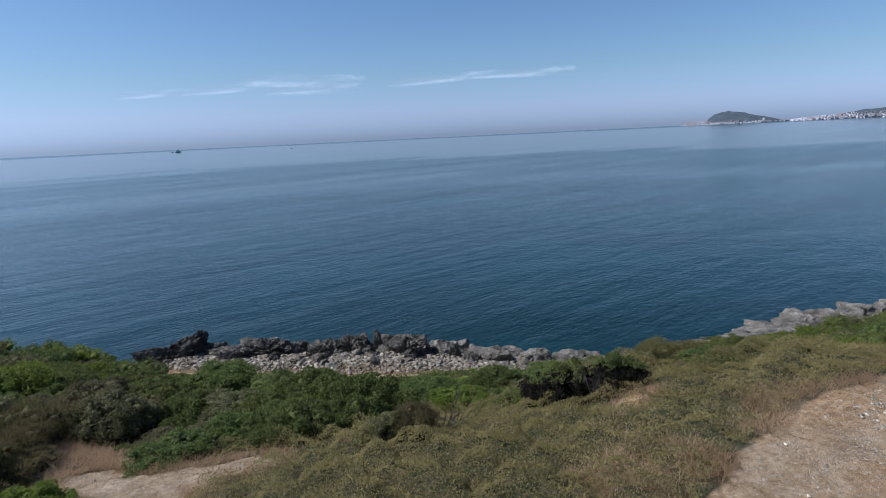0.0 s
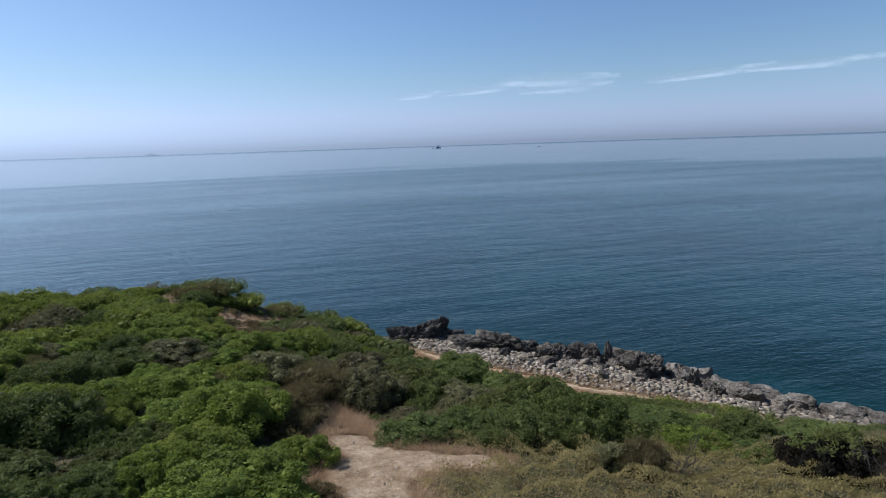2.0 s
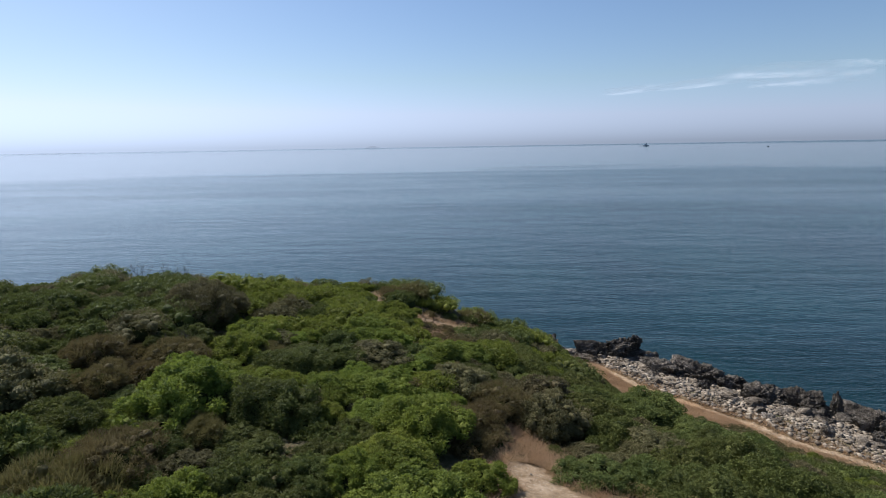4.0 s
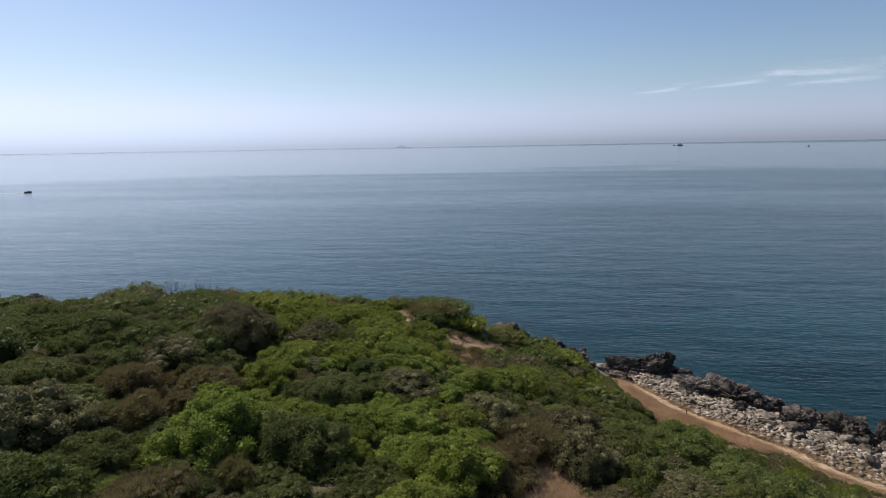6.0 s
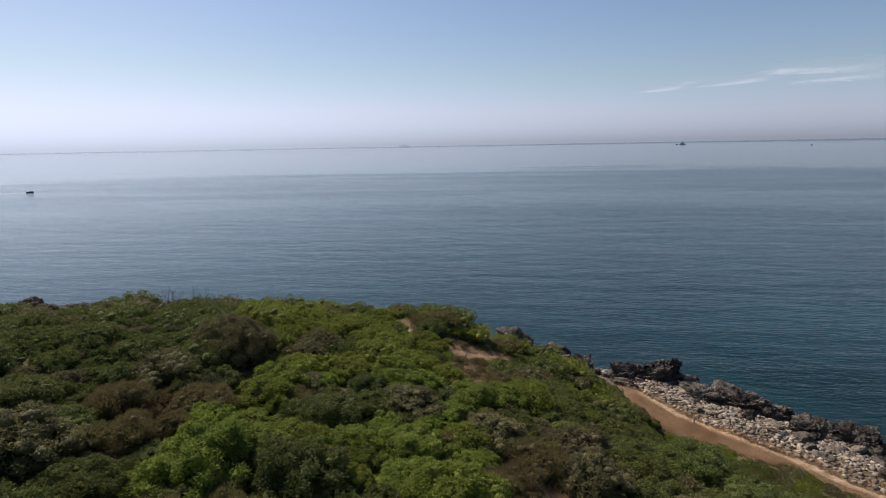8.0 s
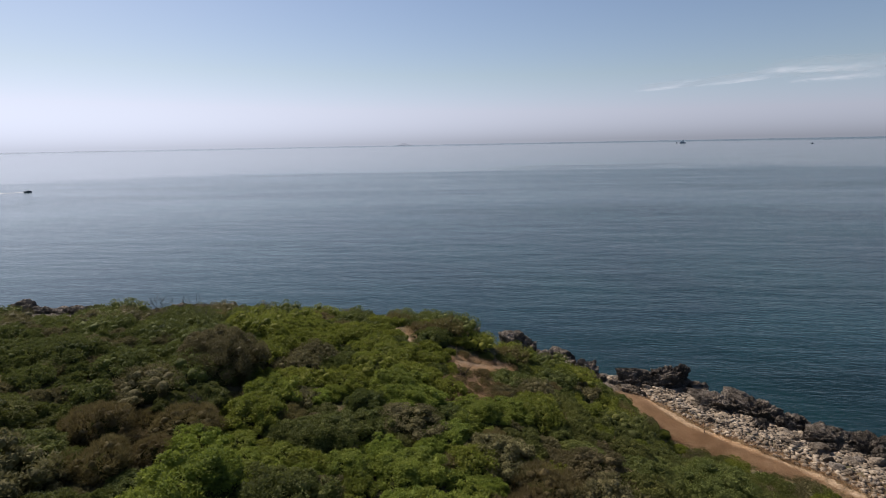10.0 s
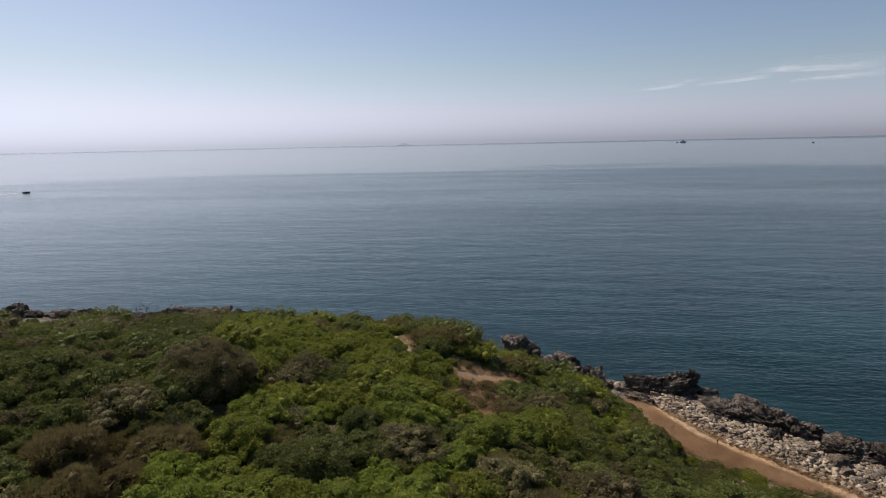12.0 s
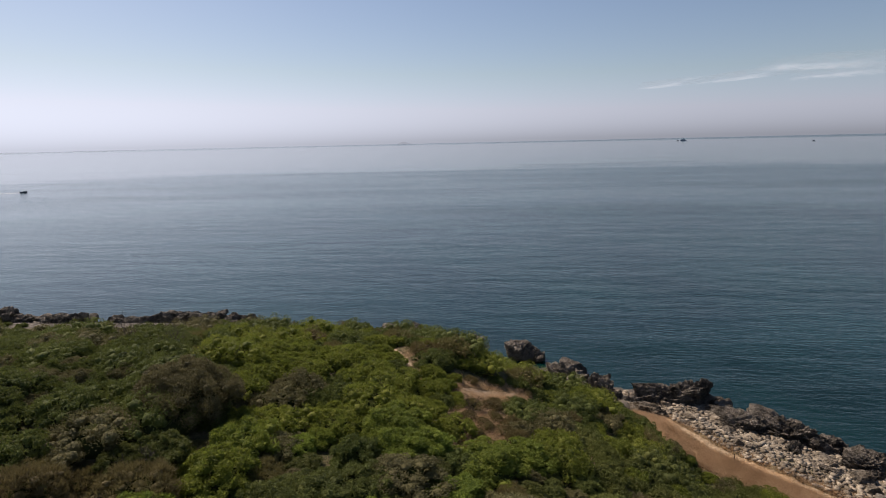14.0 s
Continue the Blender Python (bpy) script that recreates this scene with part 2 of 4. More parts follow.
def thing(name, m, label, category, group="", kind=""):
    ob = new(name)
    ob.matrix_world = m
    return tagged(ob, label, category, group, kind)


# ---- the lie of the land ----
SHORE = np.array([(-420, 150), (-110, 92), (-75, 79), (-60, 77.5), (-42, 78), (-25, 74.5), (-14, 74), (-4, 71), (3, 68), (10, 60), (17, 58.8),
                  (24, 50.8), (31, 44.8), (35.5, 37.4), (39.5, 31.2), (43, 25), (49, 22.5), (59, 19.5), (70, 13.5), (90, 4), (130, -12), (420, -120)], float)
RISE_AT = (-40, -6, 0, 3, 8, 12, 20, 30, 40, 60, 140)  # metres inland
RISE = (-12, -3, -0.5, 0.7, 1.4, 2.5, 7.2, 12, 13.6, 14.2, 15)  # height there
MOUNDS = ((-15, 24, 6, 0.5), (-22, 25, 6, 1.1), (-9, 24, 6, -0.7), (-9, 33, 5, 1.1), (-3, 33, 4, -0.6), (2, 15, 4, -0.8), (5, 22, 5, -1.6),
          (12, 11, 4, -0.8), (16, 4, 5, 1.3), (9, 27, 5, -0.3), (14, 36, 6, -5.9), (5, 41, 5, 1.7), (22, 14, 5, 1.0), (2, 48, 4, -1.4),
          (-4, 37.5, 2.6, 1.6), (-5.2, 40.4, 2.2, 0.8), (2.4, 38.6, 2.6, 0.2), (-12, 42, 6, -1.2), (-23, 40, 7, 0.4), (-36, 42, 10, -1.8), (-22, 52, 9, -1.2), (-40, 58, 12, -3.5), (-8, 50, 7, 1.4),
          (1, 34, 4, -0.5), (14, 16, 4, -0.5), (15, 22, 5, -0.9), (20, 18, 5, -1.6))  # x, y, reach, height


def along(line, x, y):
    """The distance from points to a line of corners."""
    best = np.full(np.shape(x), 1e9)
    for a, b in zip(line[:-1], line[1:]):
        ab = np.subtract(b, a).astype(float)
        s = np.clip(((x - a[0]) * ab[0] + (y - a[1]) * ab[1]) / (ab @ ab), 0, 1)
        best = np.minimum(best, np.hypot(x - a[0] - s * ab[0], y - a[1] - s * ab[1]))
    return best


def inland(x, y):
    """Metres from the water's edge, positive on land."""
    return np.where(y < np.interp(x, SHORE[:, 0], SHORE[:, 1]), 1, -1) * along(SHORE, x, y)


def ripple(x, y, size, seed):
    """Smooth unevenness from a few crossed waves, about -1 to 1."""
    r = np.random.RandomState(seed)
    out = 0
    for _ in range(7):
        a, k, ph = r.uniform(0, 6.28), r.uniform(0.6, 1.7) * 6.28 / size, r.uniform(0, 6.28)
        out = out + np.sin((x * np.cos(a) + y * np.sin(a)) * k + ph)
    return out / 3.5


def ground_z(x, y):
    x, y = np.asarray(x, float), np.asarray(y, float)
    d = inland(x, y)
    z = sum(np.interp(d + o, RISE_AT, RISE) for o in (-2, -1, 0, 1, 2)) / 5
    least = np.minimum(z, 1.5)
    for a, b, reach, up in MOUNDS:
        z = z + up * np.exp(-((x - a) ** 2 + (y - b) ** 2) / (2 * reach**2))
    z = np.maximum(z, least) - 2.4 * np.exp(-(((x - 1.5) / 5.5) ** 2) - ((y - 66.5) / 3.4) ** 2)  # and a small cove below the brow
    return z + 0.12 * ripple(x, y, 5.0, 3) * np.clip(d / 6, 0, 1)


TRACK = [(9, 1), (5, 4), (2.2, 9), (1.9, 12.5), (2.4, 14.4), (1.8, 15.9)]  # upper footpath
SPOT = [(1.7, 13.6), (3.1, 13.75)]
SPUR = [(3.1, 13.75), (4.9, 13.05)]
GULLY = [(1.8, 15.9), (1.6, 17.6), (0.9, 20), (-0.4, 24), (-1.6, 27.5), (-3.6, 31), (-5.6, 33), (-6.5, 35.2)]
SCAR = [(-2.8, 32.7), (-2.3, 33.2), (-1.6, 33.9), (-0.3, 34.9)]
CRESTWAY = [(-7.0, 35.8), (-5.8, 34.0)]
STRIP = [(9.4, 49.6), (11.4, 46.4), (13.2, 44.2), (16.2, 42.2), (19, 39.9)]  # dead grass uphill of the coast path
COAST_PATH = [(11.4, 51), (12.9, 48.3), (14.6, 45.5), (16.1, 43.7), (18.6, 41.2), (20.4, 39.6), (22.2, 37), (25, 34.4), (27.6, 31.8), (30.5, 29), (36, 22)]


def bareness(x, y):
    """1 on trodden soil, 0 under cover."""
    x, y = np.asarray(x, float), np.asarray(y, float)
    out = np.clip(1.6 - along(TRACK, x, y) / 0.7, 0, 1)
    out = np.maximum(out, np.clip(1.5 - along(SPOT, x, y) / 0.95, 0, 1))
    out = np.maximum(out, np.clip(1.5 - along(SPUR, x, y) / 0.55, 0, 1))
    out = np.maximum(out, np.clip(1.5 - along(CRESTWAY, x, y) / 0.26, 0, 1))
    out = np.maximum(out, np.clip(1.2 - along(GULLY, x, y) / 0.4, 0, 1) * 0.3)
    out = np.maximum(out, np.clip(1.4 - along(SCAR, x, y) / 0.34, 0, 1) * 0.85)
    out = np.maximum(out, np.clip(1.4 - along(COAST_PATH, x, y) / 0.40, 0, 1) * 0.85)
    out = np.maximum(out, np.clip((1.08 - np.hypot((x - 11) / 9.5, (y + 1.6) / 5.2)) / 0.12, 0, 1))
    out = np.maximum(out, np.clip(1.4 - np.hypot((x + 2.2) / 0.55, (y - 39.6) / 1.1), 0, 1))
    return np.maximum(out, np.clip(1.3 - np.hypot((x - 12.9) / 0.8, (y - 7.2) / 0.45), 0, 1))


def dryness(x, y):
    """How far dead grass, not shrubs, covers a spot."""
    out = np.clip(1.5 - along(GULLY, x, y) / 0.45, 0, 1) * 0.42
    out = np.maximum(out, np.clip(1.6 - np.hypot((x + 1.9) / 1.35, (y - 29.6) / 2.7), 0, 1) * 0.85)
    out = np.maximum(out, np.clip(1.6 - along(SCAR, x, y) / 0.7, 0, 1))
    out = np.maximum(out, np.clip(1.6 - along(STRIP, x, y) / 1.25, 0, 1))
    out = np.maximum(out, np.clip(1.6 - along(TRACK, x, y) / 1.1, 0, 1))
    out = np.maximum(out, np.clip(1.6 - along(SPUR, x, y) / 0.85, 0, 1))
    out = np.maximum(out, np.clip(1.6 - along(SPOT, x, y) / 1.2, 0, 1))
    out = np.maximum(out, np.clip(1.5 - along(COAST_PATH, x, y) / 1.15, 0, 1))
    out = np.maximum(out, np.clip(1.5 - np.hypot((x - 9.9) / 2.0, (y - 46.8) / 3.8), 0, 1))
    out = np.maximum(out, np.clip(1.3 - np.hypot((x + 5.8) / 1.2, (y - 35) / 1.6), 0, 1) * 0.5)
    out = np.maximum(out, np.clip(1.5 - np.hypot((x - 2.1 + 0.1 * (y - 17.5)) / 1.0, (y - 17.6) / 2.1), 0, 1))
    rim = np.clip((1.2 - np.hypot((x - 11) / 9.5, (y + 1.6) / 5.2)) / 0.12, 0, 1)
    out = np.maximum(out, rim * np.clip(0.6 + 0.7 * ripple(x, y, 2.4, 45), 0, 1))
    out = np.maximum(out, np.clip(1.5 - np.hypot((x - 9.5) / 1.5, (y - 5.0) / 1.2), 0, 1) * np.clip(0.65 + 0.6 * ripple(x, y, 1.5, 46), 0, 1))
    out = np.maximum(out, np.clip(1.5 - np.hypot((x - 13.6) / 0.8, (y - 4.1) / 0.6), 0, 1))
    out = np.maximum(out, np.clip(1.5 - np.hypot((x - 12.9) / 0.9, (y - 7.1) / 0.6), 0, 1))
    out = np.maximum(out, np.clip(1.5 - np.hypot((x + 3.1) / 0.9, (y - 40.6) / 1.0), 0, 1) * 0.8)
    d = inland(x, y)
    return np.maximum(out, np.clip(1 - np.abs(d - 9.6) / 1.2, 0, 1) * (x > 6) * 0.6)


def carpet(x, y):
    """Where low creepers lie over everything: the bank beside the track and the slope east of it."""
    low = np.clip(1.75 - np.hypot((x - 8.0) / 4.9, (y - 8.2) / 5.0), 0, 1)
    east = np.clip((x - 11.5 + 0.25 * (y - 5)) / 1.5, 0, 1) * np.clip((10.5 + 0.25 * (x - 14) - y) / 1.5, 0, 1)
    return np.maximum(low, east)


# ---- ground and sea ----
def axis(lo, hi, fine_lo, fine_hi, step, growth=1.25):
    out = list(np.arange(fine_lo, fine_hi + 1e-6, step))
    s = step
    while out[-1] < hi:
        s *= growth
        out.append(out[-1] + s)
    s = step
    while out[0] > lo:
        s *= growth
        out.insert(0, out[0] - s)
    return np.array(out)


gx, gy = axis(-420, 420, -36, 60, 0.36), axis(-300, 160, -2, 72, 0.36)
X, Y = np.meshgrid(gx, gy)
Z = ground_z(X, Y)
D = inland(X, Y)
Z += 0.25 * ripple(X, Y, 1.7, 5) * np.clip(1 - np.abs(D - 4) / 5, 0, 1) + 0.05 * ripple(X, Y, 1.1, 8)
idx = np.arange(X.size).reshape(X.shape)
quads = np.stack([idx[:-1, :-1], idx[:-1, 1:], idx[1:, 1:], idx[1:, :-1]], -1).reshape(-1, 4)
me = mesh_of("ground", np.stack([X, Y, Z], -1).reshape(-1, 3), quads, SOIL, True)
for key, values in (("bare", bareness(X, Y)), ("dry", np.clip(dryness(X, Y) * 1.3, 0, 1)), ("rubble", np.clip((D - 3.5 + ripple(X, Y, 2.5, 14)) / 2, 0, 1) * (X > 6) * (X < 44)), ("shore", np.clip((np.where(X > 43, 4.2, 9.5) + ripple(X, Y, 3, 4) - D) / 2, 0, 1) * (1 - np.clip(1.5 - along(COAST_PATH, X, Y) / 0.55, 0, 1)))):
    me.attributes.new(key, "FLOAT", "POINT").data.foreach_set("value", values.ravel().astype(np.float32))
tagged(new("ground", me), "sloping headland of tan stony soil and dry litter above the sea", "ground", kind="structure")

sx, sy = axis(-7000, 7000, -150, 150, 25, 1.5), axis(-500, 7000, 0, 150, 25, 1.5)
X, Y = np.meshgrid(sx, sy)
idx = np.arange(X.size).reshape(X.shape)
quads = np.stack([idx[:-1, :-1], idx[:-1, 1:], idx[1:, 1:], idx[1:, :-1]], -1).reshape(-1, 4)
tagged(new("water", mesh_of("water", np.stack([X, Y, 0 * X], -1).reshape(-1, 3), quads, SEA, True)), "calm blue-green sea with wind lanes reaching the horizon", "sea", kind="structure")


# ---- shrubs ----
def leaf_quads(at, out, length, width, rng, rise=0.35):
    """Pointed leaves that grow from points, along jittered outward directions."""
    n = len(at)
    axis_dir = out + rng.normal(0, 0.65, (n, 3)) + (0, 0, rise)
    axis_dir /= np.linalg.norm(axis_dir, axis=1, keepdims=True)
    side = np.cross(axis_dir, rng.normal(0, 1, (n, 3)))
    side /= np.linalg.norm(side, axis=1, keepdims=True) + 1e-9
    ln, wd = length * rng.uniform(0.7, 1.3, (n, 1)), width * rng.uniform(0.7, 1.3, (n, 1))
    low = at + axis_dir * ln * 0.1
    verts = np.stack([low + side * wd / 2, at + axis_dir * ln, low - side * wd / 2], 1).reshape(-1, 3)
    return verts, np.arange(3 * n).reshape(-1, 3)


def leaf_tufts(at, out, length, width, rng, rise=0.5):
    """Leaves that overlap like shingles round a clump, their blades turned outwards to the light."""
    n = len(at)
    face = out + rng.normal(0, 0.38, (n, 3))
    face /= np.linalg.norm(face, axis=1, keepdims=True)
    axis_dir = np.cross(face, rng.normal(0, 1, (n, 3)))
    axis_dir = axis_dir / (np.linalg.norm(axis_dir, axis=1, keepdims=True) + 1e-9) + 0.75 * out + (0, 0, 0.6 * rise)
    axis_dir /= np.linalg.norm(axis_dir, axis=1, keepdims=True)
    side = np.cross(axis_dir, face)
    side /= np.linalg.norm(side, axis=1, keepdims=True) + 1e-9
    ln, wd = length * rng.uniform(0.7, 1.3, (n, 1)), width * rng.uniform(0.7, 1.3, (n, 1))
    verts = np.stack([at + side * wd / 2, at + axis_dir * ln, at - side * wd / 2], 1).reshape(-1, 3)
    return verts, np.arange(3 * n).reshape(-1, 3)


ICO = [(0, 0, 1)] + [(0.894 * math.cos(k * 1.2566), 0.894 * math.sin(k * 1.2566), 0.447) for k in range(5)] + \
      [(0.894 * math.cos((k + 0.5) * 1.2566), 0.894 * math.sin((k + 0.5) * 1.2566), -0.447) for k in range(5)] + [(0, 0, -1)]
ICO = np.array(ICO)
ICO_FACES = np.array([(0, 1 + k, 1 + (k + 1) % 5) for k in range(5)] + [(1 + k, 6 + k, 1 + (k + 1) % 5) for k in range(5)] +
                     [(1 + (k + 1) % 5, 6 + k, 6 + (k + 1) % 5) for k in range(5)] + [(11, 6 + (k + 1) % 5, 6 + k) for k in range(5)])


def split_ball(verts, faces):
    """A ball with each triangle split in four."""
    points, where, out = [tuple(v) for v in verts], {}, []

    def middle(i, j):
        key = (min(i, j), max(i, j))
        if key not in where:
            m = (np.array(points[i]) + np.array(points[j])) / 2
            where[key] = len(points)
            points.append(tuple(m / np.linalg.norm(m)))
        return where[key]

    for i, j, k in faces:
        a, b, c = middle(i, j), middle(j, k), middle(k, i)
        out += [(i, a, c), (j, b, a), (k, c, b), (a, b, c)]
    return np.array(points), np.array(out)


BALL, BALL_FACES = split_ball(ICO, ICO_FACES)


def clump_centres(rng, radius, height, count):
    """Rounded clumps spread over a low dome, as shrubs shorn by wind grow."""
    i = np.arange(count) + rng.uniform(0, 1)
    up = 1 - 0.95 * (i + 0.5) / (count + 1)
    turn = i * 2.39996 + rng.uniform(-0.3, 0.3, count)
    flat = np.sqrt(1 - up**2)
    spread = rng.uniform(0.68, 1.12, count)
    lop = 1 + 0.22 * np.cos(turn - rng.uniform(0, 6.28)) + 0.12 * np.cos(2 * turn - rng.uniform(0, 6.28))
    c = np.stack([radius * 0.8 * flat * np.cos(turn) * spread * lop, radius * 0.8 * flat * np.sin(turn) * spread * lop, height * (0.12 + 0.62 * up * spread)], 1)
    r = radius * rng.uniform(0.12, 0.25, count) * (1.0 if count > 60 else 1.1 if count > 40 else 1.3)
    return c, r


def leafy(rng, radius, height, clumps, leaves, length, width, rise=0.35, shingled=False, close=0.62, fine=True):
    """A crown: knobbly clumps of packed foliage, and single leaves that stand out from them."""
    c, r = clump_centres(rng, radius, height, clumps)
    which = rng.choice(clumps, leaves, p=r**2 / (r**2).sum())
    v = rng.normal(0, 1, (leaves, 3)) + 1.1 * c[which] / np.linalg.norm(c[which], axis=1, keepdims=True) + (0, 0, 0.45)
    v /= np.linalg.norm(v, axis=1, keepdims=True)
    at = c[which] + v * (r[which, None] * rng.uniform(0.70, 1.06, (leaves, 1)))
    at[:, 2] = np.maximum(at[:, 2], 0.02)
    lv, lf = (leaf_tufts if shingled else leaf_quads)(at, v, length, width, rng, rise)
    ball, faces = (BALL, BALL_FACES) if fine else (ICO, ICO_FACES)
    knobs = [ball * (r[k] * close) * rng.uniform(0.74, 1.14, (len(ball), 1)) * (1, 1, 0.9) + c[k] for k in range(clumps)]
    kf = np.concatenate([faces + len(ball) * k for k in range(clumps)])
    return np.concatenate([*knobs, lv]), np.concatenate([kf, lf + len(ball) * clumps]), c, r


def twigs_and_shade(rng, c, r, radius, height):
    """Stems fan out from the root to clumps; a dark dome paints inner shade."""
    rods, faces, start = [], [], 0
    for k in range(0, len(c), 3):
        tip, lean = c[k] * 0.95, np.array((-c[k][1], c[k][0], 0)) / (np.hypot(c[k][0], c[k][1]) + 1e-6)
        foot, up = np.array((0.1 * c[k][0], 0.1 * c[k][1], 0.0)), np.array((0, 0, 1.0))
        for centre, wide in ((foot, 0.03), (tip, 0.01)):
            rods.append([centre + wide * radius * (lean * math.cos(t) + up * math.sin(t)) for t in (0, 2.09, 4.19)])
        faces += [(start + i, start + (i + 1) % 3, start + 3 + j) for i in range(3) for j in (i, (i + 1) % 3)]
        start += 6
    rods = np.array(rods).reshape(-1, 3)
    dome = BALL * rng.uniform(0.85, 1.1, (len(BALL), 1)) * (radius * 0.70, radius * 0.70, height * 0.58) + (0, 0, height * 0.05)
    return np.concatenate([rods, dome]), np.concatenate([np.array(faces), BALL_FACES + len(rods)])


def shrub_parts(kind, rng, radius, height, detail):
    """Vertices and faces of the crown, and of the twigs and shade core inside it."""
    if kind in ("heath", "broom"):
        slim = (0.13, 0.014) if kind == "heath" else (0.20, 0.012)
        v, f, c, r = leafy(rng, radius * 0.92, height * (0.95 if kind == "heath" else 1.1), 30, int(6000 * detail), slim[0], slim[1] * detail**-0.5, 1.0, close=0.5, fine=detail > 0.5)
        return (v, f), twigs_and_shade(rng, c, r * 0.9, radius * 0.8, height * 0.85)
    length, width = {"mastic": (0.058, 0.034), "dark": (0.054, 0.032), "green": (0.056, 0.028), "grey": (0.050, 0.029)}[kind]
    grow = (detail / 1.4) ** -0.34
    clumps = 74 if detail > 0.7 else 52 if detail > 0.3 else 30
    v, f, c, r = leafy(rng, radius, height, clumps, int(9000 * detail), length * grow, width * grow, 0.5, True, fine=detail > 0.7)
    return (v, f), twigs_and_shade(rng, c, r, radius, height)


LABELS = {
    "mastic": ("mastic_bush", "dense bright green mastic bush with small glossy leaves", "bush"),
    "dark": ("evergreen_shrub", "dark green evergreen shrub, low and wind-shorn", "shrub"),
    "green": ("evergreen_shrub", "mid green evergreen shrub with narrow leaves on the slope", "shrub"),
    "grey": ("cistus_shrub", "grey-green shrub with dusty small leaves", "shrub"),
    "heath": ("heath_shrub", "brown dried heath shrub with upright shoots", "shrub"),
    "broom": ("broom_shrub", "yellowish green broom shrub of thin upright shoots", "shrub"),
}
shrub_rng = np.random.RandomState(11)
PATTERNS = {}
for kind in LABELS:
    for k in range(6 if kind in ("mastic", "dark", "green") else 3):
        radius, height = 1.0, shrub_rng.uniform(0.85, 1.1)
        (cv, cf), (tv, tf) = shrub_parts(kind, shrub_rng, radius, height, 0.85 if k < 4 else 1.6)
        PATTERNS[kind, k] = (mesh_of("crown", cv, cf, LEAF[kind], True), mesh_of("stem", tv, tf, TWIG_SHADE), height)
COUNTS = {kind: max(k for name, k in PATTERNS if name == kind) + 1 for kind in LABELS}


def shrub(kind, x, y, size, tall=1.0, turn=0.0, label=""):
    name, words, category = LABELS[kind]
    crown, twigs, _ = PATTERNS[kind, int(shrub_rng.randint(min(4, COUNTS[kind])) if size < 1.35 or COUNTS[kind] < 6 else 4 + shrub_rng.randint(2))]
    z = float(ground_z(x, y)) - 0.08
    ob = thing(name, pose(x, y, z, 0, 0, turn) @ Matrix.Diagonal((size, size, size * tall, 1)), label or words, category, "shrubs of the headland")
    part("crown", crown, None, ob)
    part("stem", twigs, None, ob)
    return ob


def kind_at(x, y):
    """What grows at a spot."""
    mood, roll = ripple(x, y, 9.0, 21), shrub_rng.uniform()
    shady = x < -11 - 0.9 * max(0.0, y - 26) or x < -19
    if shady and np.hypot(x + 12.6, (y - 19.6) * 1.5) > 2.6 and roll < 0.85:
        return "dark" if roll < 0.68 else "grey"
    if not shady and x < -3 and 18 < y < 34 and mood > -0.55 and roll < 0.88:
        return "mastic"
    if np.hypot((x - 0.5) / 1.7, (y - 17.6) / 2.2) < 1:
        return "heath"
    if x > 2 and (y < 32 or x > 8) and np.hypot((x - 3.9) / 2.2, (y - 19.6) / 3.8) > 1 and roll < 0.9:
        return "green" if roll < 0.58 else "dark" if roll < 0.66 else "grey" if roll < 0.76 else "mastic"
    if np.hypot((x - 3.9) / 2.2, (y - 19.6) / 3.8) < 1 and roll < 0.8:
        return "grey"
    if np.hypot(x + 12.6, (y - 19.6) * 1.5) < 2.6 or np.hypot((x + 15.8) / 2.4, (y - 30.2) / 1.5) < 1 or (dryness(x, y) > 0.2 and roll < 0.6):
        return "heath"
    if roll < 0.045:
        return "heath"
    if roll < 0.10:
        return "broom"
    if mood > 0.25 and roll < 0.75:
        return "mastic"
    if mood < -0.35 and roll < 0.65:
        return "dark"
    return "mastic" if roll < 0.62 else "dark" if roll < 0.94 else "grey"


def scatter(tries, box, spacing, allow, seed):
    """Dart throwing: spots with their radius, none too near another."""
    r = np.random.RandomState(seed)
    xs, ys = r.uniform(box[0], box[1], tries), r.uniform(box[2], box[3], tries)
    ok = allow(xs, ys)
    kept = np.zeros((0, 3))
    for x, y, u in zip(xs[ok], ys[ok], r.uniform(0, 1, int(ok.sum()))):
        size = 0.58 + 1.15 * u**1.7
        if len(kept) == 0 or (np.hypot(kept[:, 0] - x, kept[:, 1] - y) > spacing * 0.5 * (kept[:, 2] + size)).all():
            kept = np.vstack([kept, (x, y, size)])
    return kept


def low_by_sea(x, y):
    """Shrubs hug the slope towards the eastern shore."""
    if x > 43 or (x > 15 and y < 16):
        return 0.42
    if math.hypot(x + 4.6, y - 40.5) < 3.2 or (-2.5 < x < 10 and y > 31):
        return 0.42
    return 1.0 if x < 2 else float(0.30 + 0.70 * np.clip((inland(x, y) - 13) / 22, 0, 1))


def shrubland(x, y):
    d = inland(x, y)
    free = (bareness(x, y) < 0.15) & (dryness(x, y) < 0.55) & ((carpet(x, y) < 0.5) | (x > 21)) & ~((x > 9) & (x < 20) & (y < 7.6))
    walk_x, walk_y = np.array(COAST_PATH).T
    clear = (np.hypot(x - 0.0, y) > 8) & (np.hypot(x - 0.1, y - 14.6) > 1.9) & ((x < 9.6) | (x > 36) | (y < np.interp(x, walk_x, walk_y) - 0.8))
    return free & clear & (d > np.where(x > 43, 4.4, np.where(x > 4, 8.5, 6.5)))


